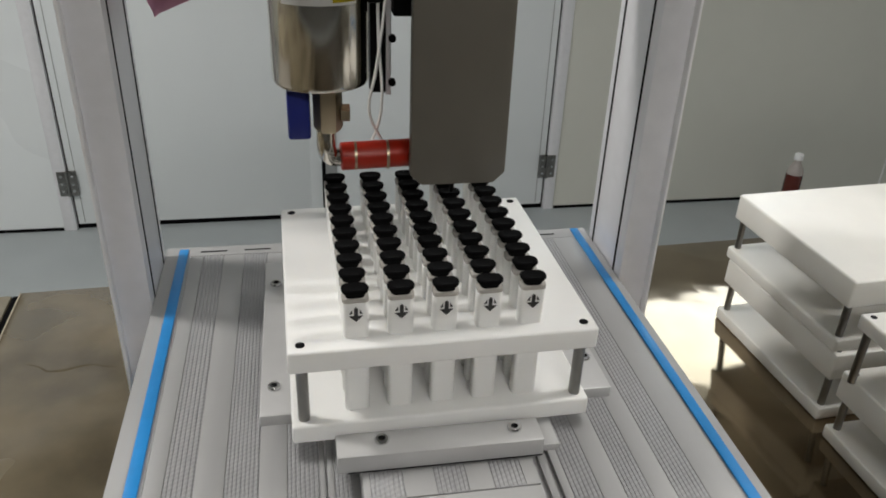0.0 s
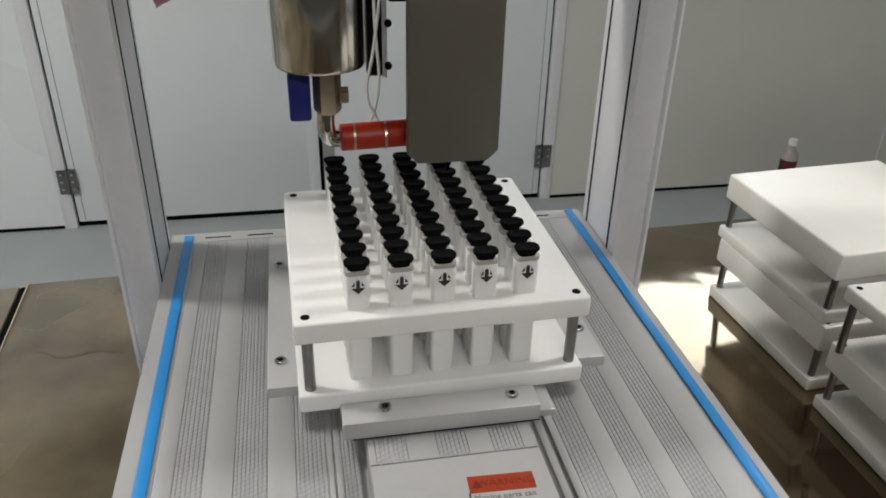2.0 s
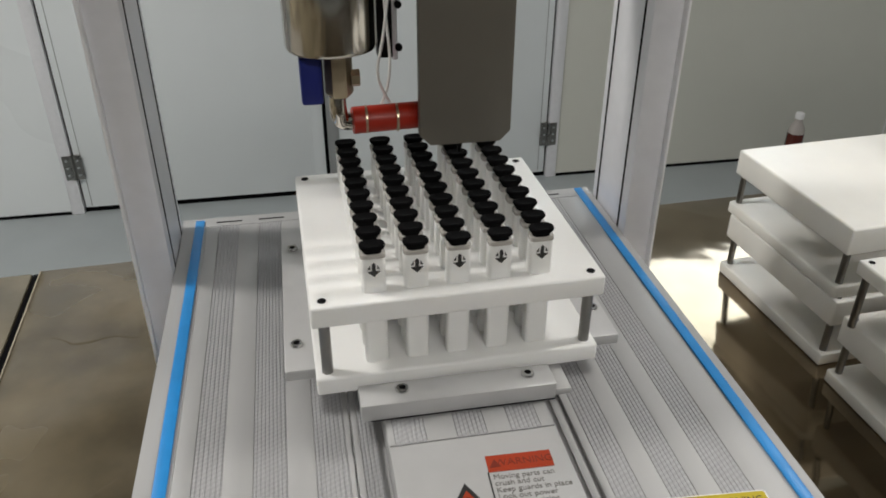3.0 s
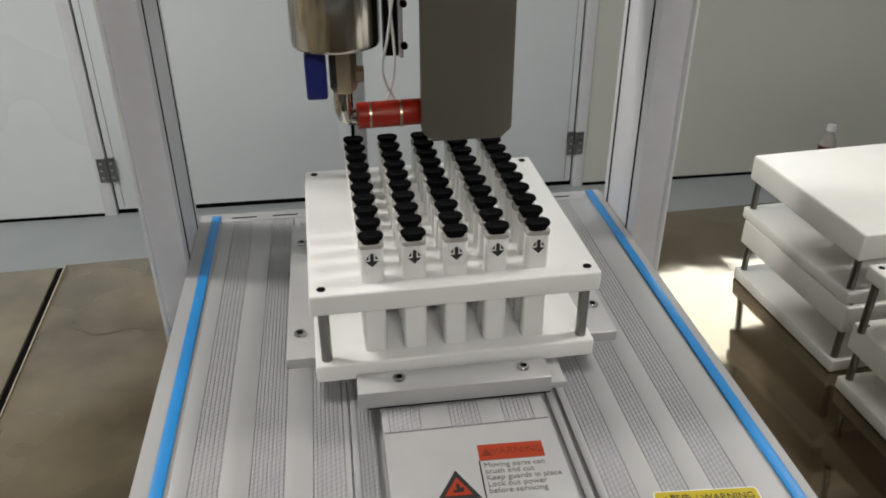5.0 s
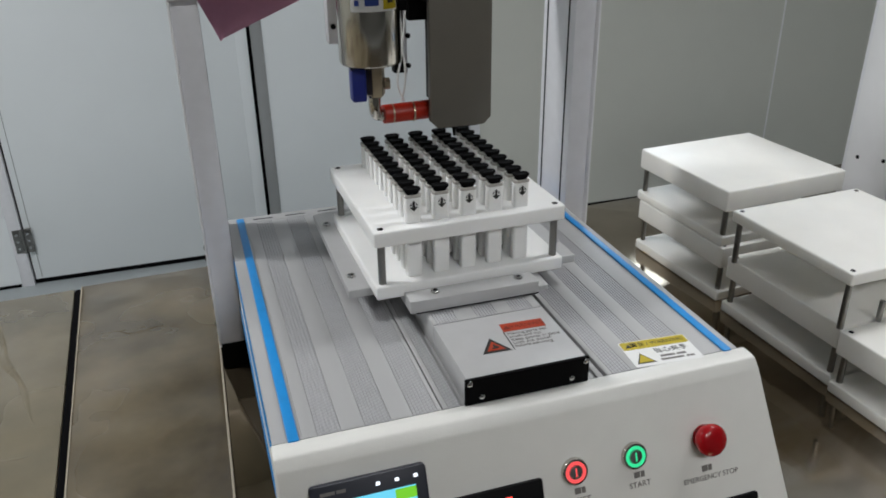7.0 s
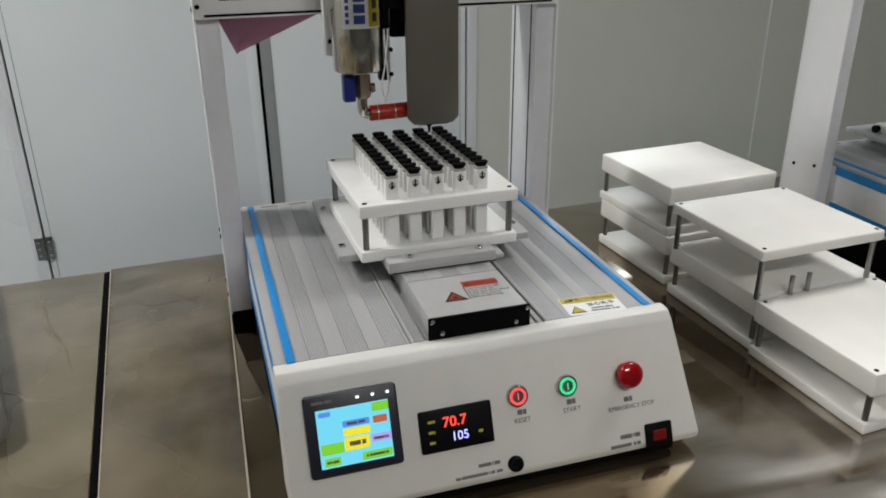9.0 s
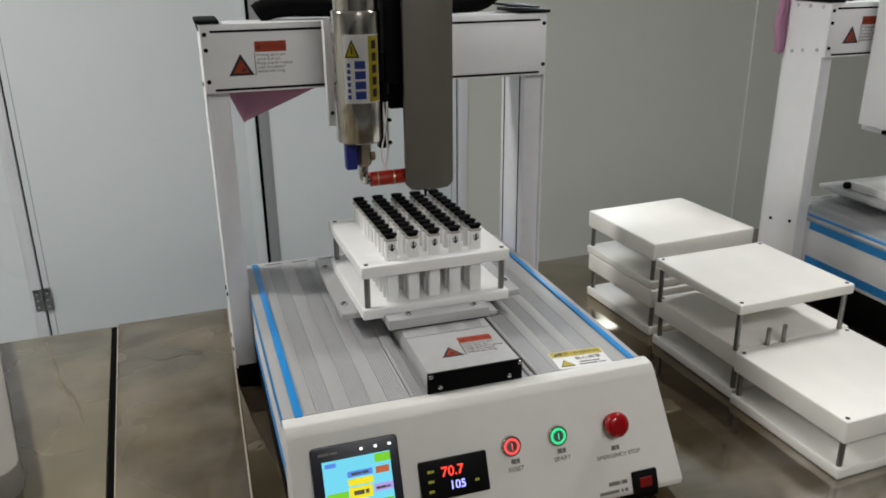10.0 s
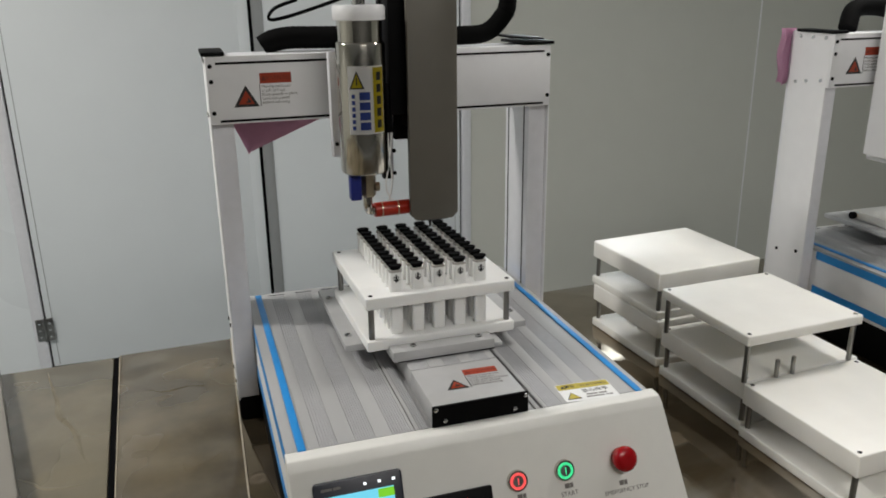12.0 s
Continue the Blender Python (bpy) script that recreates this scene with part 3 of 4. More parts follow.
def base_unit(origin, label):
    m = thing("dispensing_machine", origin, label, "machine", "bench dispensing machines")
    part("base_body", box(-0.006, 0.0143, 0.9650, 0.470, 0.535, 1.060, 0.002), WPAINT, m, "white sheet-metal base box")
    front_panel(m)
    part("deck_edge", join(box(-0.006, 0.014, 1.0605, 0.020, 0.535, H), box(0.450, 0.014, 1.0605, 0.470, 0.535, H), box(0.020, 0.515, 1.0605, 0.450, 0.535, H)), SMOOTH, m)
    for a, b, kind in BANDS:
        if kind:
            part("ribbed_band", ribs(a, b, 0.0145, 0.5145, H, 1.0605), RIB, m, "finely ribbed aluminium band")["kind"] = "stuff"
        else:
            part("smooth_band", box(a + 0.0003, 0.0145, 1.0605, b - 0.0003, 0.5145, H, 0.0003), SMOOTH, m)
    part("slide_trough", box(0.1688, 0.0145, 1.0605, 0.3192, 0.5145, 1.0615), SMOOTH, m, "grey slot beside the slide cover")
    for x0, x1 in ((0.3005, 0.3065), (0.3105, 0.3165)):
        part("slide_rail", box(x0, 0.0145, 1.0616, x1, 0.5145, 1.0650, 0.0006), SMOOTH, m, "bright rail beside the slide cover")
    part("tape_strip", box(0.0075, 0.011, H + 0.0002, 0.0175, 0.528, H + 0.0022, 0.0009), BLUE_TAPE, m, "blue film tape along the deck's edge")
    part("tape_strip", box(0.4520, 0.011, H + 0.0002, 0.4615, 0.532, H + 0.0022, 0.0009), BLUE_TAPE, m, "blue film tape along the deck's edge")
    part("tape_strip", box(-0.0072, 0.016, H - 0.020, -0.0062, 0.41, H - 0.004), BLUE_TAPE, m, "blue film tape down the side")
    part("tape_strip", box(-0.0072, 0.016, 0.973, -0.0062, 0.41, 0.990), BLUE_TAPE, m, "blue film tape down the side")
    for x in (0.03, 0.44):
        for y in (0.05, 0.49):
            part("rubber_foot", cyl((x, y, T), (x, y, 0.906), 0.018, 16, 0.002), RUBBER, m)
    part("chassis", box(-0.0045, 0.0145, T + 0.004, 0.4685, 0.533, 0.9646, 0.001), RUBBER, m, "black chassis under the white base box")
    part("bottom_tray", box(-0.003, -0.060, T + 0.004, 0.4685, 0.0142, 0.9066), RUBBER, m, "black bottom tray")
    # slide cover with black end plate
    sc = part("slide_cover", box(0.174, 0.0145, 1.062, 0.2965, 0.118, 1.092, 0.0012), PLATE, m, "silver sheet cover over the slide")
    part("rear_cover", box(0.174, 0.1183, 1.062, 0.2965, 0.500, 1.0902, 0.0008), PLATE, m, "silver rear length of the slide cover")
    for a, b, kind in ((0.1745, 0.179, 0), (0.179, 0.202, 1), (0.202, 0.224, 0), (0.224, 0.246, 1), (0.246, 0.264, 0), (0.264, 0.286, 1), (0.286, 0.296, 0)):
        part("ribbed_band" if kind else "smooth_band", ribs(a, b, 0.119, 0.4995, 1.0919, 1.0904) if kind else box(a + 0.0002, 0.119, 1.0904, b - 0.0002, 0.4995, 1.0919), RIB if kind else SMOOTH, sc)
    part("end_plate", box(0.1715, 0.0105, 1.0655, 0.2975, 0.0145, 1.0940, 0.0006), SOOT, m, "black end plate of the slide cover")
    for x, z in ((0.1755, 1.0905), (0.2935, 1.0905), (0.1875, 1.074), (0.2795, 1.074)):
        part("screw", lathe([(0.0, 0.0), (0.0028, 0.0), (0.0028, 0.0012), (0.0018, 0.0020), (0.0, 0.0021)], 12), CHROME, m).matrix_local = pose(x, 0.0106, z, 90, 0, 0)
    for k in range(9):
        part("vent_slot", box(0.030 + 0.0465 * k, 0.5225, H - 0.001, 0.058 + 0.0465 * k, 0.5245, H + 0.0004), SEAM, m)
    # columns
    for s, x0, x1 in ((-1, -0.0375, -0.0068), (1, 0.4715, 0.502)):
        c = part("column", box(x0, 0.42, 0.932, x1, 0.520, 1.487, 0.0015), ALU, m, "anodised aluminium profile column")
        part("side_plate", box(*((x0 - 0.003, 0.412, 0.932, x0, 0.510, 1.489) if s < 0 else (x1, 0.412, 0.932, x1 + 0.003, 0.510, 1.489)), 0.0008), WPAINT, c, "white painted side plate")
        inner = x1 if s < 0 else x0
        for yy in (0.4365, 0.5035):
            part("slot", box(inner - 0.0006, yy, 0.935, inner + 0.0006, yy + 0.0034, 1.385), SEAM, c)
        xo = x0 - 0.003 if s < 0 else x1 + 0.003
        for yy, zz in ((0.425, 1.478), (0.458, 1.478), (0.490, 1.478), (0.425, 1.400), (0.462, 1.396), (0.490, 1.392), (0.430, 1.060), (0.485, 1.050), (0.430, 0.960), (0.485, 0.960)):
            part("bolt", cyl((xo, yy, zz), (xo + s * 0.0018, yy, zz), 0.0034, 10), BLACK if zz < 1.07 else CHROME, c)
        part("column_foot", box(x0 - 0.002, 0.418, T, x1 + 0.001, 0.512, 0.9318, 0.002), RUBBER, c, "black foot block")
    # cross beam
    bx = part("cross_beam", box(-0.040, 0.405, 1.388, 0.502, 0.419, 1.486, 0.0015), WPAINT, m, "white cross beam with black grooves")
    part("beam_core", box(-0.0065, 0.4195, 1.390, 0.4705, 0.495, 1.484, 0.001), ALU, bx)
    for z in (1.391, 1.474):
        part("groove", box(-0.026, 0.4042, z, 0.490, 0.4052, z + 0.0032), SEAM, bx)
    part("beam_cap", box(-0.045, 0.403, 1.4865, -0.012, 0.50, 1.4915, 0.001), BLACK, bx, "black end cap")
    part("beam_cap", box(0.452, 0.403, 1.4865, 0.507, 0.50, 1.4915, 0.001), BLACK, bx, "black end cap")
    for x, z in ((-0.034, 1.45), (-0.034, 1.405), (0.497, 1.47), (0.497, 1.405), (-0.034, 1.472)):
        part("screw", cyl((x, 0.4052, z), (x, 0.4035, z), 0.0032, 10), BLACK, bx)
    warn = Matrix.Translation((0, 0.4049, 0)) @ Matrix.Rotation(radians(90), 4, "X")
    warning(m, warn @ Matrix.Translation((0.000, 1.412, 0)), 1.0, 1.22)
    return m


def triangle(s):
    return [(-s / 2, 0), (s / 2, 0), (0, s * 0.86)]


def warning(parent, m, k, big=1.0):
    """A black-edged orange triangle beside a headed notice of small print."""
    s = 0.030 * k
    lab = part("warning_label", join(moved(prism(triangle(s * big), 0.0003), m @ Matrix.Translation((s * 0.55 - s * (big - 1) * 0.45, 0, 0)))), INK, parent, "black and orange-red warning triangle with small print")
    part("triangle_field", moved(prism(triangle(s * big * 0.62), 0.0006), m @ Matrix.Translation((s * 0.55 - s * (big - 1) * 0.45, s * big * 0.110, 0))), ORANGE, lab)
    part("symbol", moved(join(box(-0.0035 * k, 0.006 * k, 0, 0.0035 * k, 0.0078 * k, 0.0009), box(-0.001 * k, 0.0075 * k, 0, 0.0012 * k, 0.013 * k, 0.0009), box(0.001 * k, 0.008 * k, 0, 0.004 * k, 0.0098 * k, 0.0009)), m @ Matrix.Translation((s * 0.55, 0, 0))), INK, lab)
    x0 = s * 1.22
    part("header", flat(x0 - 0.002 * k, 0.033 * k, x0 + 0.044 * k, 0.048 * k, m), ORANGE, lab, "orange-red heading bar")
    part("header_print", words("WARNING", 0.0085 * k, m @ Matrix.Translation((x0 + 0.024 * k, 0.0405 * k, 0.0003))), DKRED, lab)
    part("header_mark", moved(prism(triangle(0.008 * k), 0.0005), m @ Matrix.Translation((x0 + 0.0035 * k, 0.037 * k, 0))), DKRED, lab)
    part("small_print", join(*[words(line, 0.0062 * k, m @ Matrix.Translation((x0, (0.0285 - 0.0058 * n) * k, 0)), "LEFT") for n, line in enumerate(("Moving parts can", "crush and cut", "Keep guards in place", "Lock out power", "before servicing"))]), GREYINK, lab)
    part("rule", flat(x0 - 0.003 * k, 0.0, x0 - 0.002 * k, 0.033 * k, m), INK, lab)
    return lab


main = base_unit((0, 0, 0), "white bench dispensing machine with a sloping control panel")
deck = lambda x, y, z, a=0: Matrix.Translation((x, y, z)) @ Matrix.Rotation(radians(a), 4, "Z")
warning(main, deck(0.202, 0.050, 1.0921, -2), 1.0)

# yellow caution sticker on the deck
sm = deck(0.3535, 0.014, H + 0.0003, -4)
stk = part("caution_sticker", flat(0, 0, 0.075, 0.046, sm, 0.0004, 0.003), PAPER, main, "yellow and white caution sticker")
part("heading", flat(0.001, 0.031, 0.074, 0.045, sm, 0.0007, 0.002), YELLOW, stk)
part("heading_print", words("\u8b66\u544a / WARNING", 0.0078, sm @ Matrix.Translation((0.041, 0.038, 0.0007))), INK, stk)
part("heading_mark", moved(prism(triangle(0.0075), 0.0003), sm @ Matrix.Translation((0.0085, 0.0345, 0.0007))), INK, stk)
part("triangle", moved(prism(triangle(0.021), 0.0006), sm @ Matrix.Translation((0.014, 0.005, 0))), INK, stk)
part("triangle_field", moved(prism(triangle(0.016), 0.0009), sm @ Matrix.Translation((0.014, 0.0068, 0))), YELLOW, stk)
part("large_print", words("\u5f53\u5fc3\u5939\u624b", 0.0095, sm @ Matrix.Translation((0.049, 0.023, 0.0005))), INK, stk)
part("small_print", bars([(0.032, 0.062, 0.012, 0.003, 2), (0.030, 0.068, 0.006, 0.0028, 5)], sm, 0.0007), GREYINK, stk)

# control panel
px, py = on_panel(0.0692, 0.9975)
hm = PM @ Matrix.Translation((px, py, 0))
hmi = part("touch_screen", moved(prism(rounded(0.104, 0.092, 0.004), 0.006, 0.001), hm), BEZEL, main, "square black touch screen unit, lit")
part("display", flat(-0.040, -0.036, 0.041, 0.029, hm @ Matrix.Translation((0, 0, 0.006)), 0.0004), SCREEN, hmi, "lit cyan screen")
hs = hm @ Matrix.Translation((0, 0, 0.0064))
for x0, y0, x1, y1, mt in ((0.022, 0.018, 0.041, 0.028, SC_GREEN), (-0.012, 0.006, 0.018, 0.013, SC_BLUE), (0.022, 0.005, 0.038, 0.013, SC_OR), (-0.012, -0.004, 0.018, 0.004, SC_YEL), (-0.038, -0.021, -0.013, -0.009, SC_GREEN),
                           (-0.012, -0.020, 0.016, -0.006, SC_YEL), (0.018, -0.016, 0.041, -0.007, SC_VIO), (-0.036, -0.034, -0.018, -0.025, SC_GREEN), (0.006, -0.034, 0.040, -0.025, SC_GREEN), (-0.037, 0.021, -0.024, 0.026, SC_BLUE)):
    part("screen_key", flat(x0, y0, x1, y1, hs, 0.0003, 0.001), mt, hmi)
part("screen_print", bars([(-0.008, 0.014, 0.008, 0.003, 2), (-0.007, 0.012, -0.0155, 0.005, 3), (0.020, 0.038, -0.0135, 0.003, 3), (0.010, 0.036, -0.031, 0.003, 3), (-0.034, -0.020, -0.031, 0.003, 2)], hs @ Matrix.Translation((0, 0, 0.0003)), 0.0002), GREYINK, hmi)
for k in range(3):
    part("indicator", flat(0.006 + 0.017 * k, 0.0355, 0.0095 + 0.017 * k, 0.0385, hm @ Matrix.Translation((0, 0, 0.0062)), 0.0004), LED_WHITE, hmi)
part("maker_mark", bars([(-0.044, -0.020, 0.036, 0.003, 2)], hm @ Matrix.Translation((0, 0, 0.0062)), 0.0003), GREYINK, hmi)

px, py = on_panel(0.1865, 0.980)
tm = PM @ Matrix.Translation((px, py, 0))
tc = part("temperature_controller", moved(prism(rounded(0.087, 0.0485, 0.002), 0.005, 0.0008), tm), BLACK, main, "black temperature controller reading 70.7 and 105")
tf = tm @ Matrix.Translation((0, 0, 0.0052))
part("upper_reading", words("70.7", 0.0168, tf @ Matrix.Translation((-0.002, 0.008, 0))), LED_RED, tc, "red lit digits 70.7")
part("lower_reading", words("105", 0.0142, tf @ Matrix.Translation((0.003, -0.0095, 0))), LED_BLUE, tc, "blue lit digits 105")
part("legend", bars([(-0.034, -0.025, 0.010, 0.003, 2), (-0.034, -0.026, -0.002, 0.003, 2), (-0.034, -0.027, -0.014, 0.003, 2), (0.025, 0.031, -0.010, 0.003, 1)], tf), LED_AMBER, tc)


def push_button(x, z, ring, label, text):
    px, py = on_panel(x, z)
    bm_ = PM @ Matrix.Translation((px, py, 0))
    b = part("push_button", moved(lathe([(0, 0), (0.0135, 0), (0.0135, 0.0025), (0.0125, 0.004), (0.0115, 0.0042), (0, 0.0042)], 32), bm_), STEEL, main, label)
    part("light_ring", moved(lathe([(0.0072, 0.0038), (0.0105, 0.0038), (0.0105, 0.0047), (0.0072, 0.0047), (0.0072, 0.0038)], 32), bm_), ring, b, "lit ring")
    part("cap", moved(lathe([(0, 0.004), (0.0068, 0.004), (0.0064, 0.0052), (0, 0.0056)], 24), bm_), CHROME, b)
    part("symbol", flat(-0.0007, -0.0042, 0.0007, 0.0042, bm_ @ Matrix.Translation((0, 0, 0.0055)), 0.0004), ring, b)
    tx = PM @ Matrix.Translation((px + 0.004, py - 0.030, 0.0002))
    part("legend", join(words(text, 0.008, tx), bars([(-0.006, 0.006, 0.007, 0.006, 2)], tx)), GREYINK, b)


push_button(0.2645, 1.0005, RING_RED, "round metal push button with a red lit ring", "RESET")
push_button(0.3283, 1.0015, RING_GREEN, "round metal push button with a green lit ring", "START")
px, py = on_panel(0.4075, 1.003)
em = PM @ Matrix.Translation((px, py, 0))
es = part("emergency_stop", moved(lathe([(0, 0), (0.0140, 0), (0.0140, 0.002), (0.0115, 0.003), (0.0115, 0.007), (0.0165, 0.0085), (0.0178, 0.013), (0.0172, 0.017), (0.0140, 0.0205), (0.0070, 0.0220), (0, 0.0222)], 36), em @ Matrix.Scale(0.92, 4)), RED_BTN, main, "glossy red mushroom emergency stop button")
part("legend", join(words("EMERGENCY STOP", 0.0075, PM @ Matrix.Translation((px + 0.004, py - 0.042, 0.0002))), bars([(-0.006, 0.006, 0, 0.006, 2)], PM @ Matrix.Translation((px, py - 0.035, 0.0002)))), GREYINK, es)
px, py = on_panel(0.4435, 0.9262)
rm = PM @ Matrix.Translation((px, py, 0))
rk = part("rocker_switch", moved(prism(rounded(0.036, 0.029, 0.002), 0.004, 0.0008), rm), BLACK, main, "black power rocker switch with a red lit key")
part("rocker_key", moved(box(-0.009, -0.0065, 0.003, 0.009, 0.0065, 0.0062, 0.0012), rm @ Matrix.Rotation(radians(5), 4, "X")), ROCKER_RED, rk, "red lit key")
part("legend", bars([(-0.052, -0.024, 0.002, 0.005, 3), (-0.066, -0.024, -0.008, 0.004, 5)], rm @ Matrix.Translation((0, 0, 0.0002))), GREYINK, rk)
px, py = on_panel(0.2535, 0.9268)
km = PM @ Matrix.Translation((px, py, 0))
kn = part("connector", moved(join(lathe([(0, 0), (0.0095, 0), (0.0095, 0.003), (0.0075, 0.005), (0.0075, 0.008), (0.005, 0.008), (0.005, 0.004), (0, 0.004)], 24)), km), BLACK, main, "round black threaded socket")
part("legend", bars([(-0.046, -0.018, 0.004, 0.004, 3), (-0.075, -0.016, -0.006, 0.0035, 6)], km @ Matrix.Translation((0, 0, 0.0002))), GREYINK, kn)

# ---- carriage and fixture ----
FX, FY = 0.2345, 0.2790                    # middle of the fixture
Z0, Z1, Z2, Z3 = 1.1025, 1.118, 1.1635, 1.181
car = part("carriage", box(FX - 0.131, FY - 0.078, 1.0925, FX + 0.142, FY + 0.150, Z0, 0.0015), PLATE, main, "milled aluminium carriage plate")
part("front_tab", box(FX - 0.077, FY - 0.135, 1.0938, FX + 0.070, FY - 0.1110, 1.1085, 0.0012), PLATE, car)
part("front_tab", box(FX - 0.077, FY - 0.1108, 1.0938, FX + 0.070, FY - 0.0785, Z0 - 0.0005), PLATE, car)
part("front_tab", box(FX + 0.0702, FY - 0.132, 1.0938, FX + 0.083, FY - 0.0785, Z0 - 0.0025, 0.0012), PLATE, car)
# black sheet standing in for the shade under the front tab
part("gap_shade_sheet", box(FX - 0.070, FY - 0.134, 1.0922, FX + 0.070, FY - 0.072, 1.0936), SEAM, car)
for x, y in ((FX - 0.1205, FY - 0.045), (FX - 0.1205, FY + 0.108), (FX + 0.1325, FY - 0.038), (FX + 0.1325, FY + 0.110), (FX - 0.045, FY - 0.121), (FX + 0.051, FY - 0.121)):
    zs = 1.1085 if y < FY - 0.1 else Z0
    sc = part("socket_screw", lathe([(0, 0), (0.0052, 0), (0.0052, 0.002), (0.0044, 0.003), (0.0026, 0.003), (0.0026, 0.0012), (0, 0.0012)], 16, (x, y, zs - 0.0006)), CHROME, car)
    part("screw_socket", cyl((x, y, zs + 0.0004), (x, y, zs + 0.0010), 0.0028, 6), BLACK, car)


def fixture(at, w, d, z1, z2, z3, material, label, turn=0.0, inset=0.009, group="stacked fixtures", bottom=True, screws=True, edge=0.0022):
    """Two white plates held apart by four steel posts."""
    f = thing("plate_fixture", at, label, "fixture", group)
    f.rotation_euler = (0, 0, radians(turn))
    if bottom:
        part("bottom_plate", box(-w / 2, -d / 2, 0, w / 2, d / 2, z1, edge, 3), material, f)
    part("top_plate", box(-w / 2, -d / 2, z2, w / 2, d / 2, z3, edge, 3), material, f)
    for sx in (-1, 1):
        for sy in (-1, 1):
            x, y = sx * (w / 2 - inset), sy * (d / 2 - inset)
            ps = part("post", cyl((x, y, z1 - 0.001 if bottom else 0.0), (x, y, z2 + 0.001), 0.0042, 16), POST, f, "ground steel post")
            if not screws:
                continue
            part("screw", lathe([(0, 0), (0.0033, 0), (0.0033, 0.0006), (0, 0.0007)], 14, (x, y, z3 - 0.0002)), BLACK, ps)
    return f


fx = fixture((FX, FY, Z0 + 0.0003), 0.218, 0.218, Z1 - Z0, Z2 - Z0, Z3 - Z0, WHITE, "white plastic two-plate fixture holding fifty sticks", turn=1.2, group="fixture on the machine")
NX, NY, PITCHX, PITCHY = 5, 10, 0.0309, 0.0203
SW, SD = 0.0176, 0.0112


def stick():
    """A white vaporiser stick with a clear shoulder and a black flared mouthpiece."""
    s = thing("vaporiser_stick", (0, 0, 0), "white rectangular stick with a black flared cap", "vaporiser", "sticks in the fixture")
    zb, zt = Z1 + 0.0005, 1.2090
    part("body", moved(prism(rounded(SW, SD, 0.003, 4), zt - zb, 0.0006), Matrix.Translation((0, 0, zb))), WHITE, s)
    part("shoulder", moved(prism(rounded(SW + 0.0004, SD + 0.0004, 0.003, 4), 0.0034, 0.0005), Matrix.Translation((0, 0, zt + 0.0001))), CLEAR, s, "clear smoky shoulder")
    bm = bmesh.new()
    rings = []
    for k, z in ((0.78, 0.0034), (0.76, 0.0044), (0.88, 0.0058), (1.05, 0.0074), (1.09, 0.0086), (1.05, 0.0095), (0.92, 0.0099), (0.55, 0.0091)):
        rings.append([bm.verts.new((x * k, y * min(k * 1.05, 1.06), zt + z)) for x, y in rounded(SW - 0.0004, SD, 0.0046, 4)])
    n = len(rings[0])
    for a, b in zip(rings, rings[1:]):
        for i in range(n):
            bm.faces.new((a[i], a[(i + 1) % n], b[(i + 1) % n], b[i]))
    bm.faces.new(rings[0][::-1])
    bm.faces.new(rings[-1])
    part("mouthpiece", bm, SOOT, s, "black flared mouthpiece")
    fm = Matrix.Translation((0, -SD / 2 - 0.0002, 1.2005)) @ Matrix.Rotation(radians(90), 4, "X") @ Matrix.Scale(1.12, 4)
    part("mark", join(moved(prism([(-0.0012, 0.004), (-0.0012, -0.001), (-0.0042, -0.001), (0, -0.0052), (0.0042, -0.001), (0.0012, -0.001), (0.0012, 0.004), (0, 0.0052)], 0.0004), fm), moved(prism([(-0.0040, 0.0005), (-0.0022, 0.0035), (-0.0022, 0.0005)], 0.0004), fm), moved(prism([(0.0040, 0.0005), (0.0022, 0.0005), (0.0022, 0.0035)], 0.0004), fm)), INK, s, "small black emblem")
    return s


first = stick()
y_front = -0.0965 + SD / 2
SEAT = pose(FX, FY, 0, 0, 0, 1.2)
first.matrix_world = SEAT @ Matrix.Translation((-2 * PITCHX, y_front, 0))
for i in range(NX):
    for j in range(NY):
        if i or j:
            copy_thing(first, SEAT @ Matrix.Translation(((i - 2) * PITCHX, y_front + j * PITCHY, 0)))

# ---- dispensing head ----
HW, HC = 0.0360, 0.0085                   # half width of the head cover and its cut corners
hd = part("dispensing_head", moved(prism([(-HW + HC, -0.22), (HW - HC, -0.22), (HW, -0.22 + HC), (HW, 0.22), (-HW, 0.22), (-HW, -0.22 + HC)], 0.010, 0.0015), Matrix.Translation((0.2586, 0.280, 1.252 + 0.22)) @ Matrix.Rotation(radians(90), 4, "X")), GREYP, main, "taupe painted sheet-metal head cover with cut lower corners")
part("side_flange", box(0.2840, 0.2802, 1.262, 0.2935, 0.330, 1.690, 0.001), GREYP, hd, "folded side of the cover")
part("back_plate", box(0.2290, 0.2802, 1.385, 0.2838, 0.3300, 1.690, 0.001), BLACK, hd, "black block behind the cover")
part("lower_block", box(0.2420, 0.2802, 1.2560, 0.2838, 0.3300, 1.3848, 0.001), BLACK, hd, "black block behind the cover's foot")
part("z_slide", box(0.2165, 0.3305, 1.362, 0.292, 0.4035, 1.66, 0.002), BLACK, hd, "black slide carrying the cover")
part("slide_plate", box(0.2420, 0.3305, 1.268, 0.290, 0.352, 1.3615, 0.001), BLACK, hd, "black slide plate")
part("nozzle_block", box(0.2400, 0.281, 1.2478, 0.2835, 0.345, 1.2548, 0.0015), BLACK, hd, "black nozzle block")
part("nozzle", lathe([(0.0, -0.012), (0.0015, -0.012), (0.0022, -0.004), (0.005, 0.0), (0.005, 0.004), (0.0, 0.004)], 14, (0.260, 0.300, 1.2445)), BLACK, hd, "black nozzle tip")
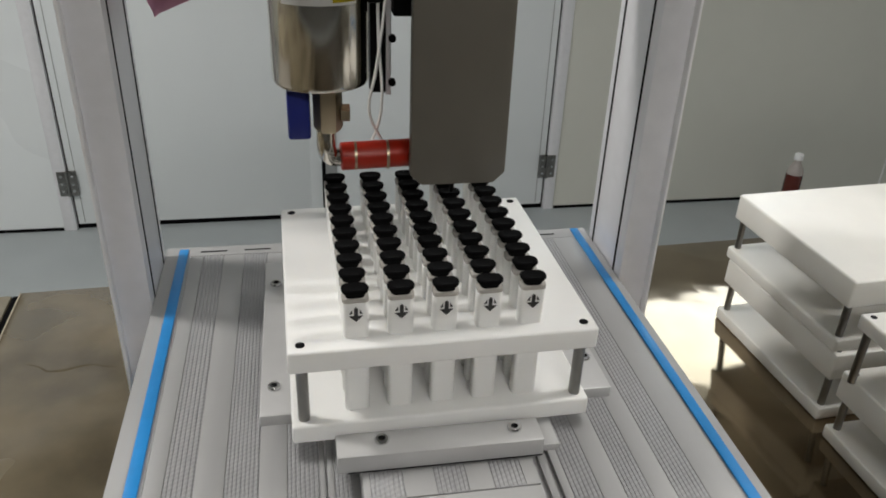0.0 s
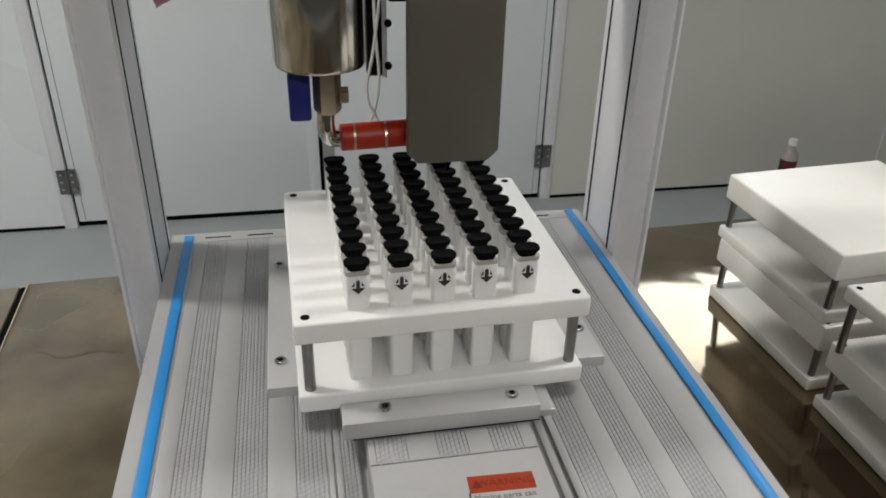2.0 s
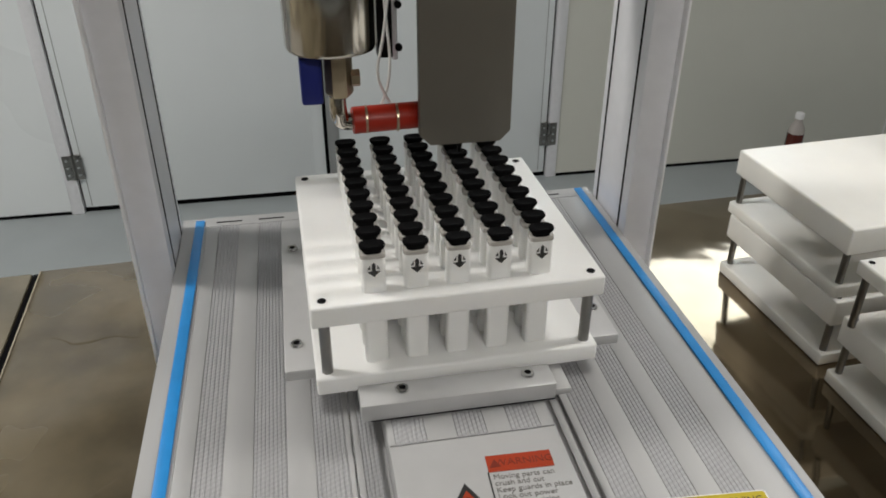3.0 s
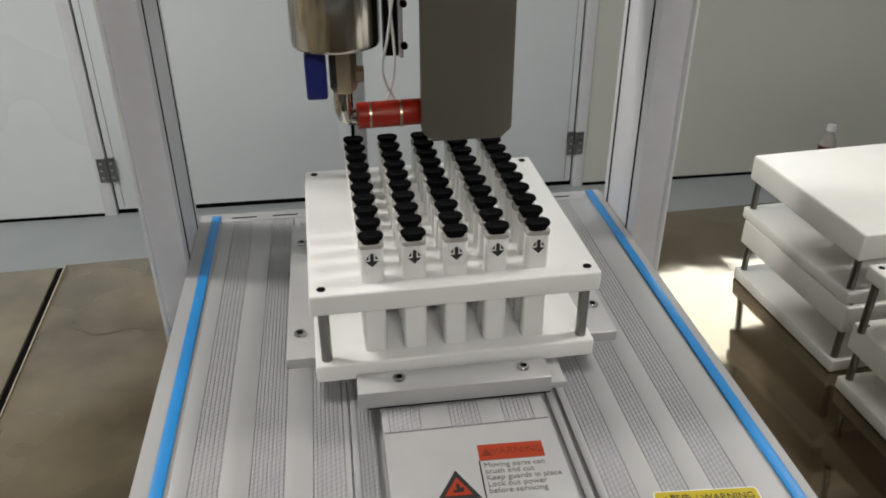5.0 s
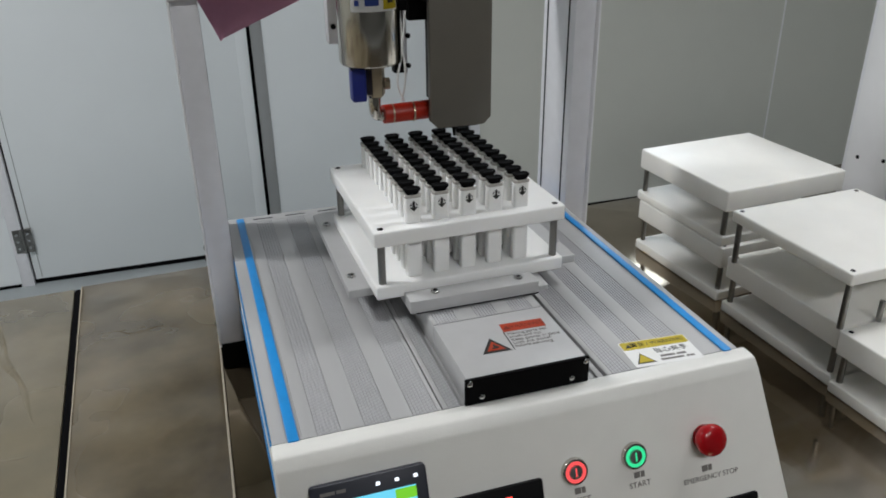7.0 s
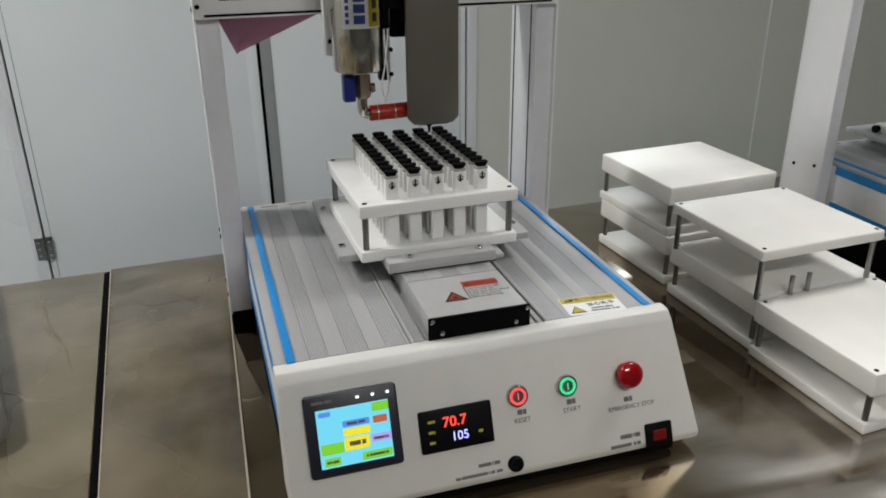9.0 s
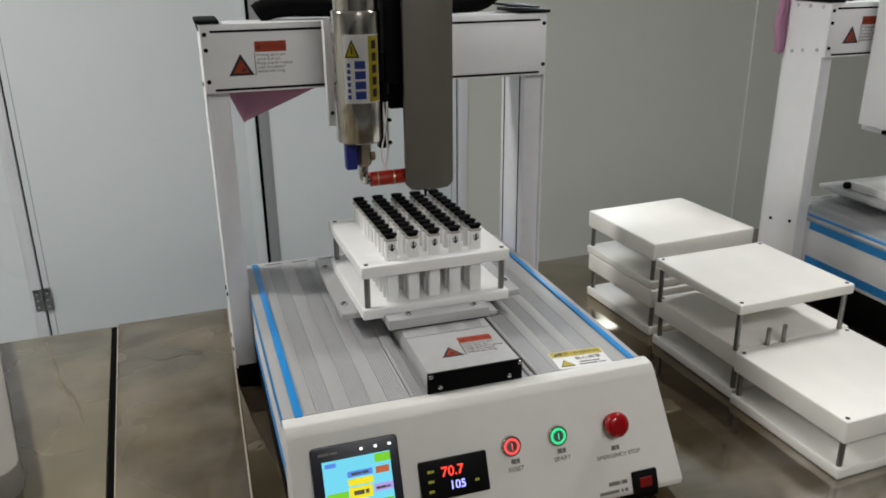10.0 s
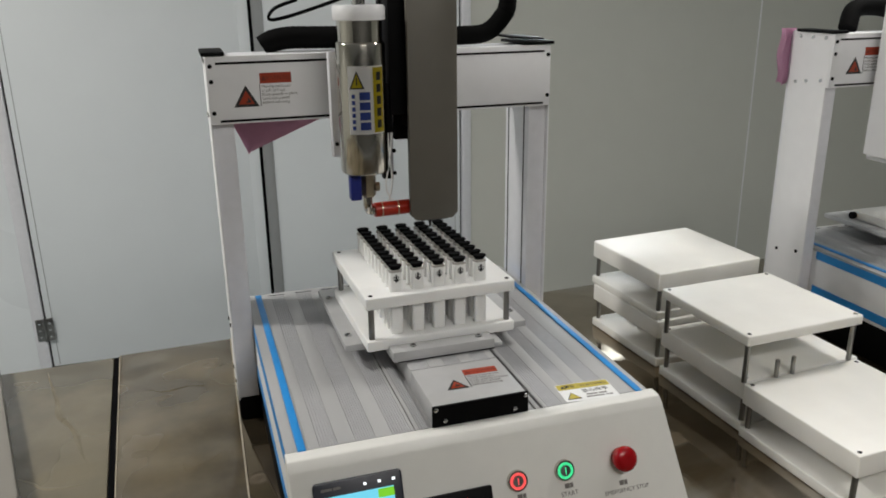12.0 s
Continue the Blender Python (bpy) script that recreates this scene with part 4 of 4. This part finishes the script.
part("bracket", box(0.2020, 0.2920, 1.405, 0.2285, 0.3295, 1.690, 0.001), BLACK, hd, "black bracket between tank and cover")
part("guide_rail", box(0.1995, 0.335, 1.303, 0.2115, 0.350, 1.60, 0.001), BLACK, hd, "black guide rail")
part("guide_rail", box(0.2118, 0.338, 1.300, 0.2160, 0.352, 1.60, 0.0008), ALU, hd, "bright guide rail")
for z in (1.311, 1.345):
    part("screw", cyl((0.2165, 0.3375, z), (0.2165, 0.334, z), 0.003, 10), BLACK, hd)
part("signal_cable", sweep([(0.208, 0.325, 1.46), (0.211, 0.318, 1.40), (0.203, 0.312, 1.335), (0.196, 0.310, 1.300), (0.203, 0.312, 1.278), (0.209, 0.316, 1.268)], 0.0012, 8), CABLE, hd, "thin white cable")
part("signal_cable", sweep([(0.206, 0.328, 1.45), (0.204, 0.318, 1.36), (0.2065, 0.314, 1.31), (0.203, 0.312, 1.285), (0.196, 0.312, 1.268)], 0.0012, 8), CABLE, hd, "thin white cable")
R = 0.0335
can = part("glue_tank", lathe([(0, 0), (R - 0.004, 0), (R - 0.001, 0.001), (R, 0.004), (R, 0.176), (R - 0.001, 0.178), (R - 0.003, 0.179), (R - 0.003, 0.208), (0, 0.208)], 48), STEEL, main, "polished stainless steel glue tank")
can.location = (0.1605, 0.285, 1.329)
part("lid", lathe([(0, 0.207), (R + 0.001, 0.207), (R + 0.002, 0.209), (R + 0.002, 0.223), (R, 0.226), (0, 0.226)], 40), WPAINT, can, "white lid")
part("lid_valve", lathe([(0, 0.226), (0.009, 0.226), (0.009, 0.236), (0.006, 0.238), (0.006, 0.250), (0, 0.250)], 16), CHROME, can)
part("mount_ear", box(-0.033, 0.062, 0.010, -0.018, 0.080, 0.162, 0.002), ALU, can, "aluminium mounting ear")
part("screw", cyl((-0.027, 0.062, 0.03), (-0.027, 0.059, 0.03), 0.003, 10), BLACK, can)
part("clamp_arm", box(0.020, 0.012, 0.05, 0.046, 0.030, 0.12, 0.002), BLACK, can, "black clamp arm")


def wrap(a0, a1, z0, z1, r, n=14):
    """A curved label strip on the tank between two angles."""
    bm = bmesh.new()
    row = [[bm.verts.new((rr * math.sin(radians(a0 + (a1 - a0) * k / n)), -rr * math.cos(radians(a0 + (a1 - a0) * k / n)), z)) for k in range(n + 1)] for rr, z in ((r, z0), (r, z1))]
    for k in range(n):
        bm.faces.new((row[0][k], row[0][k + 1], row[1][k + 1], row[1][k]))
    bmesh.ops.solidify(bm, geom=list(bm.faces), thickness=0.0003)
    return bm


def wrap_triangle(a0, a1, z0, z1, r, n=8):
    """A triangular sticker on the tank, point up."""
    bm = bmesh.new()
    at_ = lambda a, z: bm.verts.new((r * math.sin(radians(a)), -r * math.cos(radians(a)), z))
    low = [at_(a0 + (a1 - a0) * k / n, z0) for k in range(n + 1)]
    top = [at_(a0 + (a1 - a0) * k / n, z0 + 0.0002 + (z1 - z0) * (1 - abs(2 * k / n - 1))) for k in range(n + 1)]
    for k in range(n):
        bm.faces.new((low[k], low[k + 1], top[k + 1], top[k]))
    bmesh.ops.solidify(bm, geom=list(bm.faces), thickness=0.0003)
    return bm


part("label", wrap(-44, 44, 0.058, 0.149, R + 0.0006, 20), PAPER, can, "white and yellow caution label")
part("label_band", wrap(14, 42, 0.060, 0.147, R + 0.0011), YELLOW, can, "yellow print band")
part("label_triangle", wrap_triangle(-40, -6, 0.119, 0.143, R + 0.0011), INK, can, "black-edged yellow caution triangle")
part("triangle_field", wrap_triangle(-35, -11, 0.121, 0.139, R + 0.0016), YELLOW, can)
part("label_print", join(*[wrap(-18, 6, 0.064 + 0.0135 * k, 0.0745 + 0.0135 * k, R + 0.0012, 5) for k in range(4)], *[wrap(-36, -28, 0.064 + 0.0085 * k, 0.0695 + 0.0085 * k, R + 0.0012, 3) for k in range(6)]), BLUEINK, can)
for k in range(5):
    part("band_print", wrap(22, 34, 0.066 + 0.016 * k, 0.077 + 0.016 * k, R + 0.0016, 5), INK, can)
part("label_mark", wrap(-24.5, -21.5, 0.124, 0.134, R + 0.0021, 3), INK, can)
vb = part("valve_body", join(lathe([(0, -0.002), (0.0105, -0.002), (0.0105, -0.034), (0.0085, -0.037), (0, -0.037)], 6, (0.004, 0, 0.0))), BRASS, can, "nickelled hexagonal valve body")
part("valve_neck", lathe([(0, 0.001), (0.008, 0.001), (0.008, -0.003), (0, -0.003)], 16, (0.004, 0, 0)), STEEL, can)
part("valve_handle", moved(box(-0.0245, -0.014, -0.039, -0.0085, 0.004, -0.003, 0.0025), Matrix.Identity(4)), BLUE, can, "blue plastic valve handle")
part("valve_nut", cyl((0.013, 0, -0.024), (0.0195, 0, -0.024), 0.0065, 6), BRASS, can)
part("elbow", sweep([(0.002, 0, -0.036), (0.002, 0, -0.050), (0.0055, 0.003, -0.0585), (0.016, 0.006, -0.060)], 0.0068, 14), STEEL, can, "steel pipe elbow")
rp = part("heater_pipe", cyl((0.0125, 0.006, -0.060), (0.068, 0.010, -0.060), 0.0105, 24, 0.001), RED_PIPE, can, "red silicone-sleeved pipe")
for x in (0.0225, 0.0465):
    part("tie", cyl((x, 0.0068, -0.060), (x + 0.0018, 0.0068, -0.060), 0.0109, 24), BRASS, can)

# hoses and cables over the beam
solid("cable_sleeve", sweep([(0.225, 0.45, 1.503), (0.175, 0.465, 1.5035), (0.12, 0.47, 1.5045), (0.090, 0.475, 1.5045), (0.066, 0.478, 1.5005), (0.050, 0.48, 1.492)], 0.0165, 18, 0.0007), RUBBER, "thick black cable sleeve lying on the beam", "cable sleeve", "cable sleeves")
solid("cable_sleeve", sweep([(0.30, 0.45, 1.5015), (0.36, 0.45, 1.5015), (0.405, 0.45, 1.505), (0.433, 0.45, 1.528), (0.444, 0.45, 1.56), (0.447, 0.45, 1.70)], 0.0145, 18, 0.0007), RUBBER, "thick black cable sleeve rising from the beam", "cable sleeve", "cable sleeves")
solid("thin_cable", sweep([(0.11, 0.50, 1.56), (0.075, 0.50, 1.548), (0.065, 0.50, 1.532), (0.09, 0.50, 1.534), (0.15, 0.49, 1.552), (0.20, 0.47, 1.57)], 0.0028, 10), RUBBER, "thin black looped cable", "cable")
solid("corner_flap", moved(box(-0.032, -0.03, 0, 0.032, 0.03, 0.003, 0.001), pose(0.462, 0.45, 1.4955, 2, 4, 12)), BLACK, "black plastic flap on the beam's end", "flap")


def pennant(name, pts, label):
    """A thin hanging cloth with a slight fold."""
    bm = bmesh.new()
    n = 14
    grid = []
    for i in range(n + 1):
        u = i / n
        top = Vector(pts[0]).lerp(Vector(pts[1]), u)
        low = Vector(pts[2])
        col = []
        for j in range(9):
            v = j / 8
            p = top.lerp(low, v)
            p.y += 0.006 * math.sin(5 * u + 3 * v) * v
            col.append(bm.verts.new(p))
        grid.append(col)
    for i in range(n):
        for j in range(8):
            bm.faces.new((grid[i][j], grid[i + 1][j], grid[i + 1][j + 1], grid[i][j + 1]))
    bmesh.ops.remove_doubles(bm, verts=bm.verts, dist=0.0003)
    bmesh.ops.solidify(bm, geom=list(bm.faces), thickness=0.0008)
    bmesh.ops.recalc_face_normals(bm, faces=bm.faces)
    return solid(name, bm, PINK, label, "cloth")


pennant("pink_cloth", ((-0.03, 0.506, 1.43), (0.20, 0.506, 1.40), (0.018, 0.516, 1.322)), "pink cloth corner hanging behind the beam")

# ---- fixtures stacked on the table ----
FH1, FH2, FH3 = 0.0165, 0.0575, 0.0915
lab = "white plastic two-plate fixture with steel posts, empty"
fixture((0.8205, 0.4755, T + 0.0004), 0.230, 0.220, FH1, FH2, FH3, WHITE_CUT, lab, turn=4)
fixture((0.8205, 0.4825, T + FH3 + 0.0008), 0.232, 0.222, FH1, FH2, FH3, WHITE_CUT, lab + ", on another", turn=4, screws=False, edge=0.003)
fixture((0.8250, 0.2290, T + 0.0004), 0.230, 0.220, FH1, FH2, FH3, WHITE_CUT, lab, turn=2.4)
upper = fixture((0.8115, 0.2180, T + FH3 + 0.0008), 0.230, 0.220, FH1, 0.0645, 0.0815, WHITE_CUT, "white plastic plate on four steel posts, on a fixture", turn=2.6, bottom=False, edge=0.0028)
for x in (-0.048, -0.016):
    part("peg", cyl((x, -0.106, 0.0), (x, -0.106, 0.030), 0.0036, 14, 0.0006), POST, upper, "short steel peg")
fixture((0.8280, 0.0045, T + 0.0004), 0.230, 0.220, FH1, FH2, FH3, WHITE_CUT, lab + ", lowest of the row", turn=3)

# drink bottle on the floor by the wall
bt = thing("drink_bottle", (2.13, 2.45, 0), "clear plastic bottle of dark red liquid, white cap", "bottle")
part("liquid_body", lathe([(0, 0.001), (0.030, 0.001), (0.034, 0.006), (0.034, 0.060), (0.0325, 0.066), (0.034, 0.072), (0.034, 0.235), (0, 0.235)], 28), LIQUID, bt, "dark red-brown liquid")
part("shoulder", lathe([(0, 0.2352), (0.0338, 0.2352), (0.030, 0.255), (0.020, 0.275), (0.0135, 0.285), (0.0135, 0.296), (0, 0.296)], 28), BOTTLE, bt, "clear plastic shoulder")
part("cap", lathe([(0, 0.2962), (0.0175, 0.2962), (0.0175, 0.318), (0.016, 0.320), (0, 0.320)], 24), WPAINT, bt, "white screw cap")

# tub at the side table
tub = thing("plastic_tub", (-0.5735, 0.4405, T), "dull grey-cream plastic tub with rounded corners", "tub")
part("shell", moved(prism(rounded(0.36, 0.56, 0.035, 8), 0.045, 0.004), Matrix.Translation((0, 0, 0.001))), TUBGREY, tub)
tub.rotation_euler = (0, 0, radians(13))

# ---- second machine beyond the stacks ----
m2 = base_unit((1.112, 0.0, 0.0), "second white bench dispensing machine of the same kind")
h2 = part("dispensing_head", box(0.072, 0.30, 1.246, 0.190, 0.403, 1.62, 0.003), WPAINT, m2, "white boxed head cover")
part("side_rail", box(0.050, 0.296, 1.260, 0.0715, 0.39, 1.62, 0.0025), WPAINT, h2, "white upright rail")
part("foot", box(0.048, 0.300, 1.252, 0.067, 0.33, 1.2598, 0.001), BLACK, h2)
for z in (1.262, 1.376, 1.490):
    w2 = part("window", box(0.080, 0.2985, z, 0.174, 0.2998, z + 0.098), PLATE, h2, "grey recessed panel")
    part("slot", box(0.092, 0.2970, z + 0.022, 0.134, 0.2984, z + 0.084, 0.0005), BLACK, w2, "black slot")
part("carriage", box(0.1055, 0.30, 1.0925, 0.3765, 0.52, 1.1020, 0.0015), PLATE, m2, "milled aluminium carriage plate")
f2 = thing("fixture_plate", (1.35, 0.362, 1.1023), "thick white plastic plate on the second machine's carriage", "fixture")
part("plate", box(-0.109, -0.109, 0, 0.109, 0.109, 0.018, 0.0025, 3), WHITE_CUT, f2)
part("end_stop", cyl((-0.118, 0.100, 0.008), (-0.1085, 0.100, 0.008), 0.0075, 18, 0.001), BLACK, f2, "round black end stop")


def cloth_strip(x0, x1, y, z0, z1, label):
    """A narrow cloth with soft upright folds."""
    bm = bmesh.new()
    cols = [[bm.verts.new((x0 + (x1 - x0) * i / 16 + 0.003 * math.sin(9 * j / 12), y + 0.004 * math.sin(i * 1.1 + j * 0.2), z0 + (z1 - z0) * j / 12 + 0.004 * math.sin(i * 0.7) * (1 - j / 12))) for j in range(13)] for i in range(17)]
    for i in range(16):
        for j in range(12):
            bm.faces.new((cols[i][j], cols[i + 1][j], cols[i + 1][j + 1], cols[i][j + 1]))
    bmesh.ops.solidify(bm, geom=list(bm.faces), thickness=0.0008)
    bmesh.ops.recalc_face_normals(bm, faces=bm.faces)
    return solid("pink_cloth", bm, PALE_PINK, label, "cloth")


cloth_strip(1.050, 1.085, 0.52, 1.385, 1.492, "pink cloth hanging behind the second machine's column")
solid("cable_sleeve", sweep([(1.16, 0.47, 1.49), (1.18, 0.48, 1.525), (1.23, 0.48, 1.53), (1.28, 0.47, 1.52)], 0.0170, 18, 0.0007), RUBBER, "thick black cable sleeve on the second beam", "cable sleeve", "cable sleeves")
